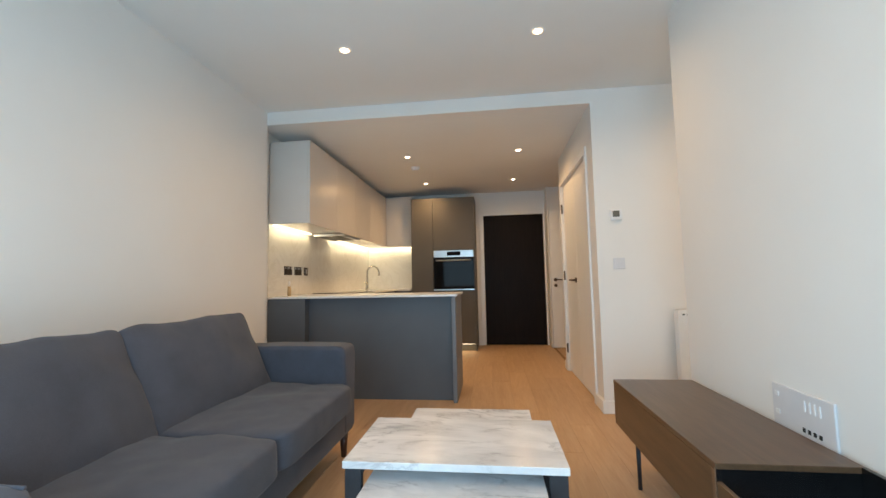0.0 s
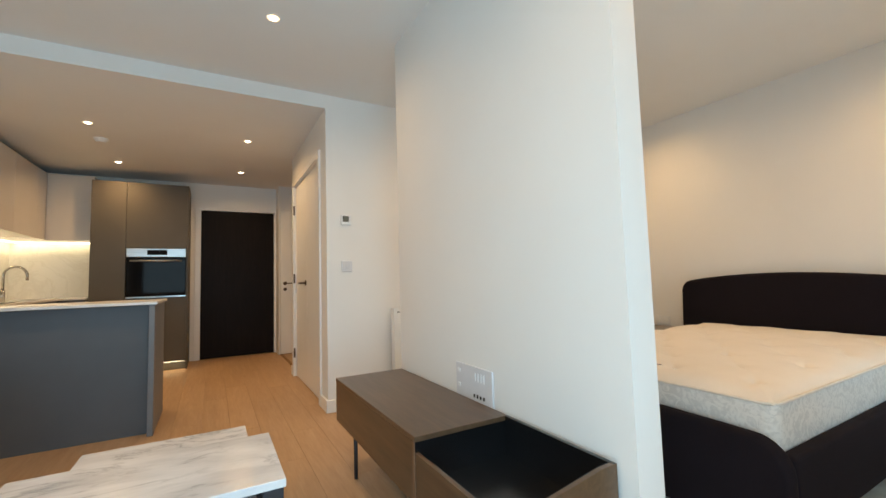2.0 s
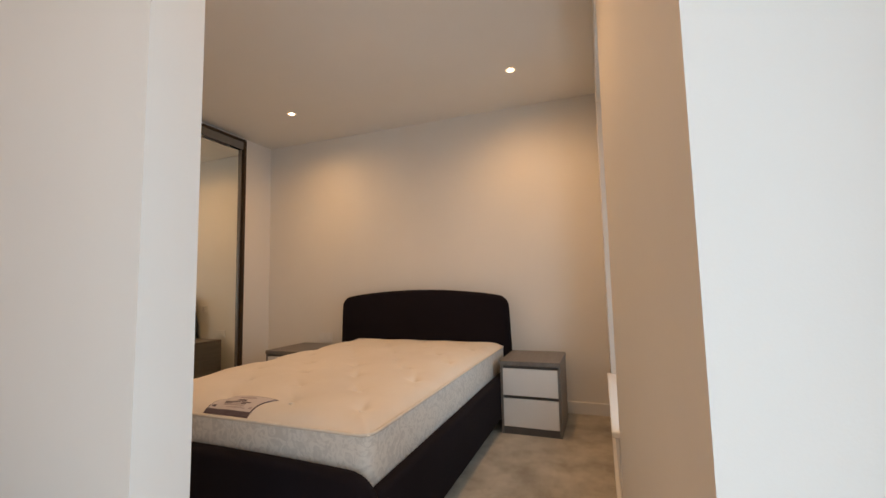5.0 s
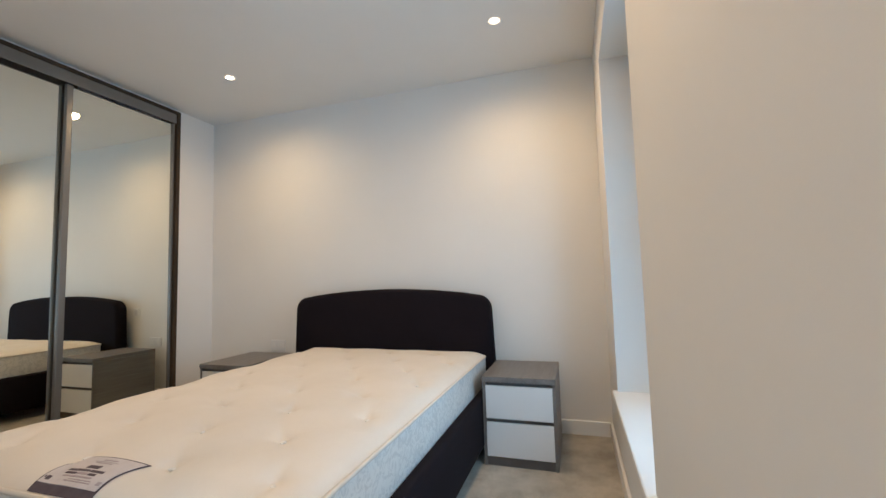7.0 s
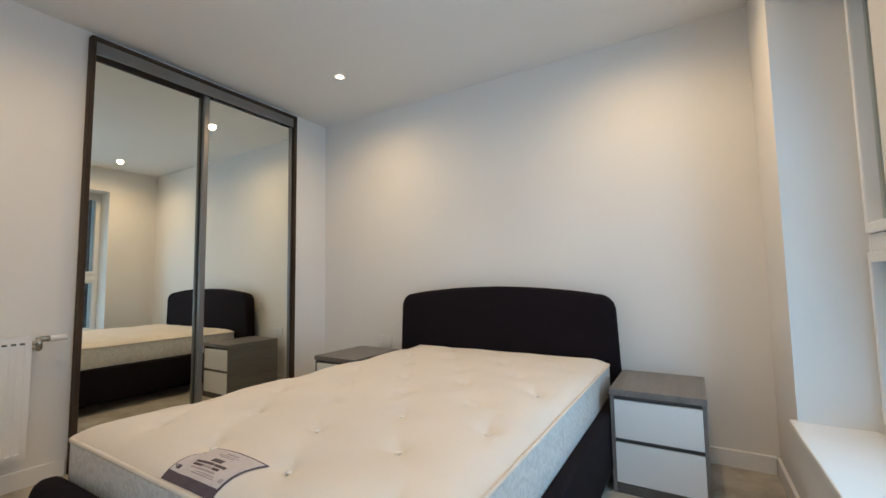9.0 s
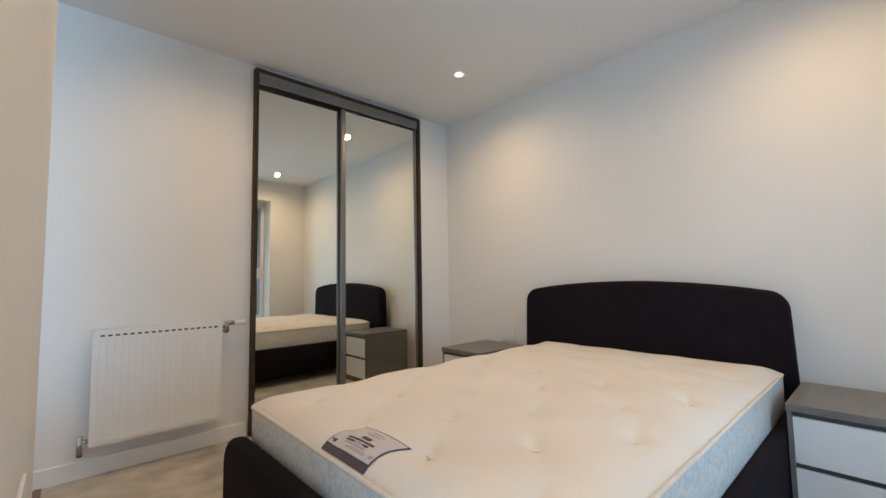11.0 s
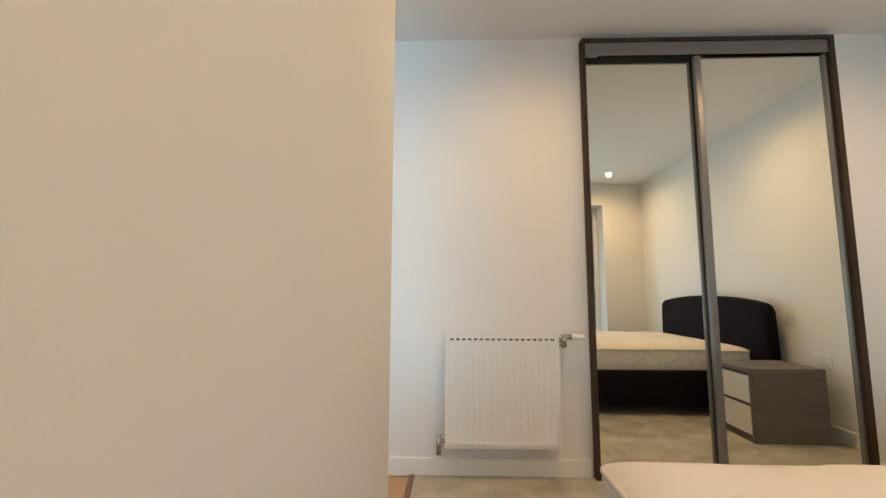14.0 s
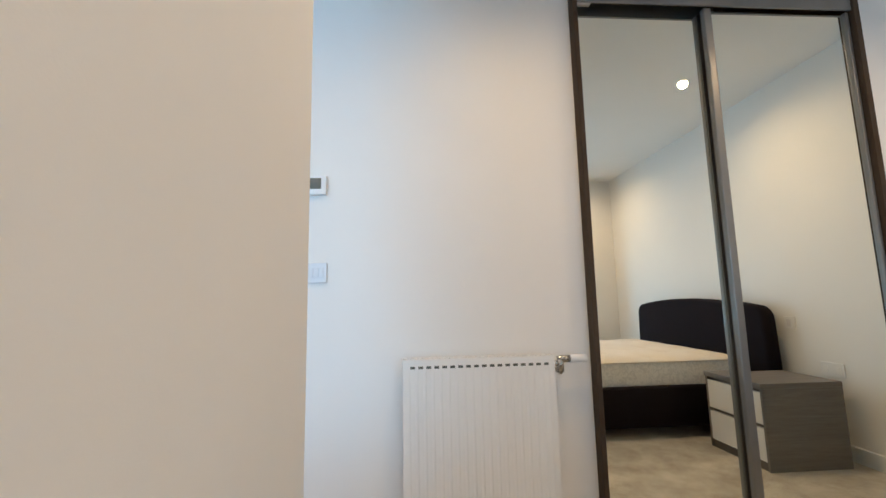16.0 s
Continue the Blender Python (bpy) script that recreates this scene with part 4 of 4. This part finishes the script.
# printed rows: distance from the foot edge, height, start and end across
for d, h, a, b, ink in ((0.108, 0.004, 0.085, 0.135, label_faint), (0.101, 0.002, 0.070, 0.155, label_faint), (0.095, 0.002, 0.080, 0.140, label_faint),
                        (0.072, 0.011, 0.088, 0.132, label_ink),
                        (0.060, 0.007, 0.050, 0.098, label_ink), (0.060, 0.007, 0.102, 0.178, label_ink),
                        (0.050, 0.006, 0.062, 0.088, label_ink), (0.050, 0.006, 0.092, 0.128, label_faint), (0.050, 0.006, 0.132, 0.172, label_ink),
                        (0.041, 0.004, 0.060, 0.165, label_faint), (0.034, 0.002, 0.050, 0.150, label_faint), (0.029, 0.002, 0.045, 0.140, label_faint),
                        (0.030, 0.009, 0.012, 0.026, label_faint), (0.026, 0.010, 0.192, 0.207, label_ink), (0.030, 0.005, 0.211, 0.216, label_ink)):
    part("print_line", draped(LABEL[0] + d, LABEL[0] + d + h, LABEL[2] + a, LABEL[2] + b, 0.0050, 2), ink, lab)


def bedside(y0, y1, x0=4.03, x1=4.50):
    t = thing("bedside_table", ((x0 + x1) / 2, (y0 + y1) / 2, 0.006), "grey wood bedside table with two white drawers", "bedside table", "bedside tables")
    z1 = 0.488
    part("top", box(x0 - 0.004, x1, y0 - 0.002, y1 + 0.002, z1 - 0.030, z1, 0.002), grey_wood, t)
    for a in (y0, y1 - 0.016):
        part("side_panel", box(x0 + 0.004, x1, a, a + 0.016, 0.006, z1 - 0.031, 0.001), grey_wood, t)
    part("carcass", box(x0 + 0.030, x1 - 0.004, y0 + 0.017, y1 - 0.017, 0.02, z1 - 0.032), grey_edge, t)
    part("plinth", box(x0 + 0.010, x0 + 0.029, y0 + 0.017, y1 - 0.017, 0.006, 0.050), grey_edge, t)
    for a, b in ((0.055, 0.237), (0.259, 0.437)):
        part("drawer", box(x0 + 0.004, x0 + 0.024, y0 + 0.017, y1 - 0.017, a, b, 0.002), drawer_white, t, "white gloss drawer front")
    return t


bedside(0.606, 1.004)
bedside(2.635, 3.03, 4.0)

# wardrobe with sliding mirror doors
WB = BY - 0.040
wd = thing("wardrobe", (3.52, WB, 0), "built-in wardrobe with two sliding mirror doors in a brown frame", "wardrobe")
part("frame_jamb", box(WX0, WX0 + 0.022, WB - 0.014, BY + 0.14, 0.0, WZ1, 0.002), frame_brown, wd)
part("frame_jamb", box(WX1 - 0.030, WX1, WB - 0.014, BY + 0.14, 0.0, WZ1, 0.002), frame_brown, wd)
part("frame_head", box(WX0 + 0.022, WX1 - 0.030, WB - 0.014, BY + 0.14, WZ1 - 0.024, WZ1, 0.002), frame_brown, wd)
part("track", box(WX0 + 0.022, WX1 - 0.030, WB - 0.004, WB + 0.008, WZ1 - 0.100, WZ1 - 0.024, 0.002), frame_silver, wd, "grey metal top track")
part("floor_track", box(WX0 + 0.022, WX1 - 0.030, WB + 0.002, WB + 0.13, 0.006, 0.020), frame_silver, wd)


def lean(bm, deg, turn):
    """Tips and turns a pane a little, about its own middle."""
    c = sum((v.co for v in bm.verts), Vector()) / len(bm.verts)
    bm.transform(Matrix.Translation(c) @ pose(0, 0, 0, -deg, 0, turn) @ Matrix.Translation(-c))
    return bm


# rear door, on the inner track
rd = part("sliding_door", box(WX0 + 0.024, 3.528, WB + 0.090, WB + 0.104, 0.022, WZ1 - 0.026), grey_edge, wd)
part("mirror_panel", lean(box(WX0 + 0.024, 3.506, WB + 0.052, WB + 0.058, 0.05, 2.425), 0.08, -0.03), mirror_mat, rd, "clear mirror")
part("top_rail", box(WX0 + 0.024, 3.506, WB + 0.048, WB + 0.088, 2.425, 2.445), frame_brown, rd)
part("stile", box(3.506, 3.528, WB + 0.046, WB + 0.088, 0.022, 2.445, 0.002), frame_brown, rd)
part("bottom_rail", box(WX0 + 0.024, 3.506, WB + 0.048, WB + 0.088, 0.022, 0.05), frame_silver, rd)
# front door
fd = part("sliding_door", box(3.450, WX1 - 0.032, WB + 0.036, WB + 0.042, 0.022, WZ1 - 0.102), grey_edge, wd)
part("mirror_panel", lean(box(3.486, WX1 - 0.050, WB + 0.024, WB + 0.028, 0.055, WZ1 - 0.110), 0.12, -0.30), mirror_mat, fd, "clear mirror")
part("stile", box(3.446, 3.486, WB + 0.010, WB + 0.035, 0.022, WZ1 - 0.102, 0.006), frame_silver, fd, "grey metal grip stile")
part("stile", box(WX1 - 0.050, WX1 - 0.032, WB + 0.010, WB + 0.035, 0.022, WZ1 - 0.102, 0.004), frame_silver, fd)
part("bottom_rail", box(3.486, WX1 - 0.050, WB + 0.010, WB + 0.035, 0.022, 0.055), frame_silver, fd)

# radiator
rad = thing("radiator", (2.29, BY - 0.06, 0.17), "white ribbed steel panel radiator on the wall", "radiator")
RX0, RX1, RZ0, RZ1, RYF = 1.985, 2.592, 0.178, 0.770, BY - 0.102


def ribbed(yf, depth):
    """A pressed panel: upright ribs between flat top and bottom bands."""
    bm = bmesh.new()
    n = 18
    prof = []
    w = (RX1 - RX0 - 0.04) / n
    for k in range(n):
        x = RX0 + 0.02 + k * w
        prof += [(x + 0.10 * w, 0.0), (x + 0.28 * w, depth), (x + 0.82 * w, depth), (x + 0.98 * w, 0.0)]
    prof = [(RX0, 0.0)] + prof + [(RX1, 0.0)]
    zs = [(RZ0, 0), (RZ0 + 0.030, 0), (RZ0 + 0.050, 1), (RZ1 - 0.055, 1), (RZ1 - 0.035, 0), (RZ1 - 0.008, 0)]
    grid = [[bm.verts.new((x, yf + d * f, z)) for x, d in prof] for z, f in zs]
    for a, b in zip(grid, grid[1:]):
        for k in range(len(prof) - 1):
            bm.faces.new((a[k], a[k + 1], b[k + 1], b[k]))
    bmesh.ops.recalc_face_normals(bm, faces=bm.faces)
    r = bmesh.ops.extrude_face_region(bm, geom=bm.faces[:])
    bmesh.ops.translate(bm, vec=(0, 0.006, 0), verts=[g for g in r["geom"] if isinstance(g, bmesh.types.BMVert)])
    bmesh.ops.recalc_face_normals(bm, faces=bm.faces)
    return bm


part("front_panel", ribbed(RYF, 0.0016), gloss_white, rad)
part("rear_panel", box(RX0, RX1, BY - 0.045, BY - 0.036, RZ0, RZ1 - 0.01), gloss_white, rad)
part("fins", box(RX0 + 0.03, RX1 - 0.03, RYF + 0.016, BY - 0.046, RZ0 + 0.03, RZ1 - 0.03), gloss_white, rad)
for a in (RX0 - 0.002, RX1 - 0.001):
    part("side_cover", box(a, a + 0.003, RYF + 0.002, BY - 0.036, RZ0 + 0.002, RZ1, 0.001), gloss_white, rad)
bm = bmesh.new()
add_box(bm, RX0, RX1, RYF + 0.000, RYF + 0.012, RZ1 - 0.008, RZ1)
add_box(bm, RX0, RX1, BY - 0.048, BY - 0.036, RZ1 - 0.008, RZ1)
for k in range(31):
    x = RX0 + 0.01 + (RX1 - RX0 - 0.02) * k / 30
    add_box(bm, x - 0.004, x + 0.004, RYF + 0.012, BY - 0.048, RZ1 - 0.008, RZ1 - 0.001)
part("top_grille", bm, gloss_white, rad)
# raised dashes stand for slots; dark grey above gives the slits' shade
for row_z in (RZ1 - 0.036, RZ0 + 0.020):
    for k in range(18):
        x = RX0 + 0.02 + (RX1 - RX0 - 0.04) * (k + 0.55) / 18
        part("slot_dash", box(x - 0.0095, x + 0.0095, RYF - (0.008 if row_z < 0.5 else 0.0008), RYF + 0.002, row_z, row_z + 0.010), gloss_white if row_z < 0.5 else grey_screen, rad)
valve = part("thermostatic_valve", cyl((RX1, BY - 0.07, 0.735), (RX1 + 0.035, BY - 0.07, 0.735), 0.011), chrome_dull, rad, "nickel valve body with white head", True)
part("valve_body", cyl((RX1 + 0.035, BY - 0.07, 0.70), (RX1 + 0.035, BY - 0.07, 0.762), 0.014), chrome_dull, rad, "nickel valve body", True)
part("valve_neck", cyl((RX1 + 0.035, BY - 0.07, 0.752), (RX1 + 0.075, BY - 0.07, 0.752), 0.015), chrome_dull, rad, "", True)
part("valve_head", cyl((RX1 + 0.075, BY - 0.07, 0.752), (RX1 + 0.145, BY - 0.07, 0.752), 0.017, 0.015), plastic_white, rad, "white thermostatic valve head", True)
part("valve_tail", cyl((RX1 + 0.035, BY - 0.07, 0.70), (RX1 + 0.035, BY + 0.002, 0.70), 0.009), chrome_dull, rad, "", True)
part("lockshield", cyl((RX0 - 0.035, BY - 0.07, 0.135), (RX0 - 0.035, BY - 0.07, 0.235), 0.013), chrome_dull, rad, "nickel lockshield valve", True)
part("lockshield_arm", cyl((RX0 - 0.035, BY - 0.07, 0.205), (RX0, BY - 0.07, 0.205), 0.011), chrome_dull, rad, "", True)
part("lockshield_tail", cyl((RX0 - 0.035, BY - 0.07, 0.15), (RX0 - 0.035, BY + 0.002, 0.15), 0.009), chrome_dull, rad, "", True)

socket_plate("wall_socket", BX, 2.875, 0.525, 0.146, 0.086, plastic_white, -1, [(-0.04, 0.0, 0.03, 0.04, gloss_white), (0.04, 0.0, 0.03, 0.04, gloss_white)], "white double wall socket above the bedside table")
socket_plate("bedside_switch", BX, 2.615, 0.80, 0.086, 0.086, plastic_white, -1, [(0, 0, 0.03, 0.05, plate_grey)], "white light switch half hidden behind the headboard")

# ---- floor planks ----
plank_sets = {}


def plank_mesh(length, w=0.1792):
    key = round(length, 3)
    if key not in plank_sets:
        bm = box(-w / 2, w / 2, -length / 2, length / 2, -0.012, 0.0, 0.0006, 1)
        plank_sets[key] = mesh_of("plank", bm, oak_floor)
    return plank_sets[key]


W = 0.18
col = 0
x = KX + W / 2
while x - W / 2 < FX1 - 0.02:
    y = -0.25 + [0.0, -0.72, -0.31, -1.02, -0.55][col % 5]
    y_end = 7.05 if x < 1.55 else 3.6
    while y < y_end:
        L = 1.38
        a, b = max(y, -0.24), min(y + L, y_end)
        if b - a > 0.05:
            ob = new("plank", plank_mesh(round(b - a - 0.001, 3)))
            ob.location = (x, (a + b) / 2, 0)
            ob.parent = floor
        y += L
    x += W
    col += 1
for k in range(7):
    ob = new("plank", plank_mesh(1.378))
    ob.location = (1.56 + 0.09 + k * W, 5.95, 0)
    ob.parent = floor
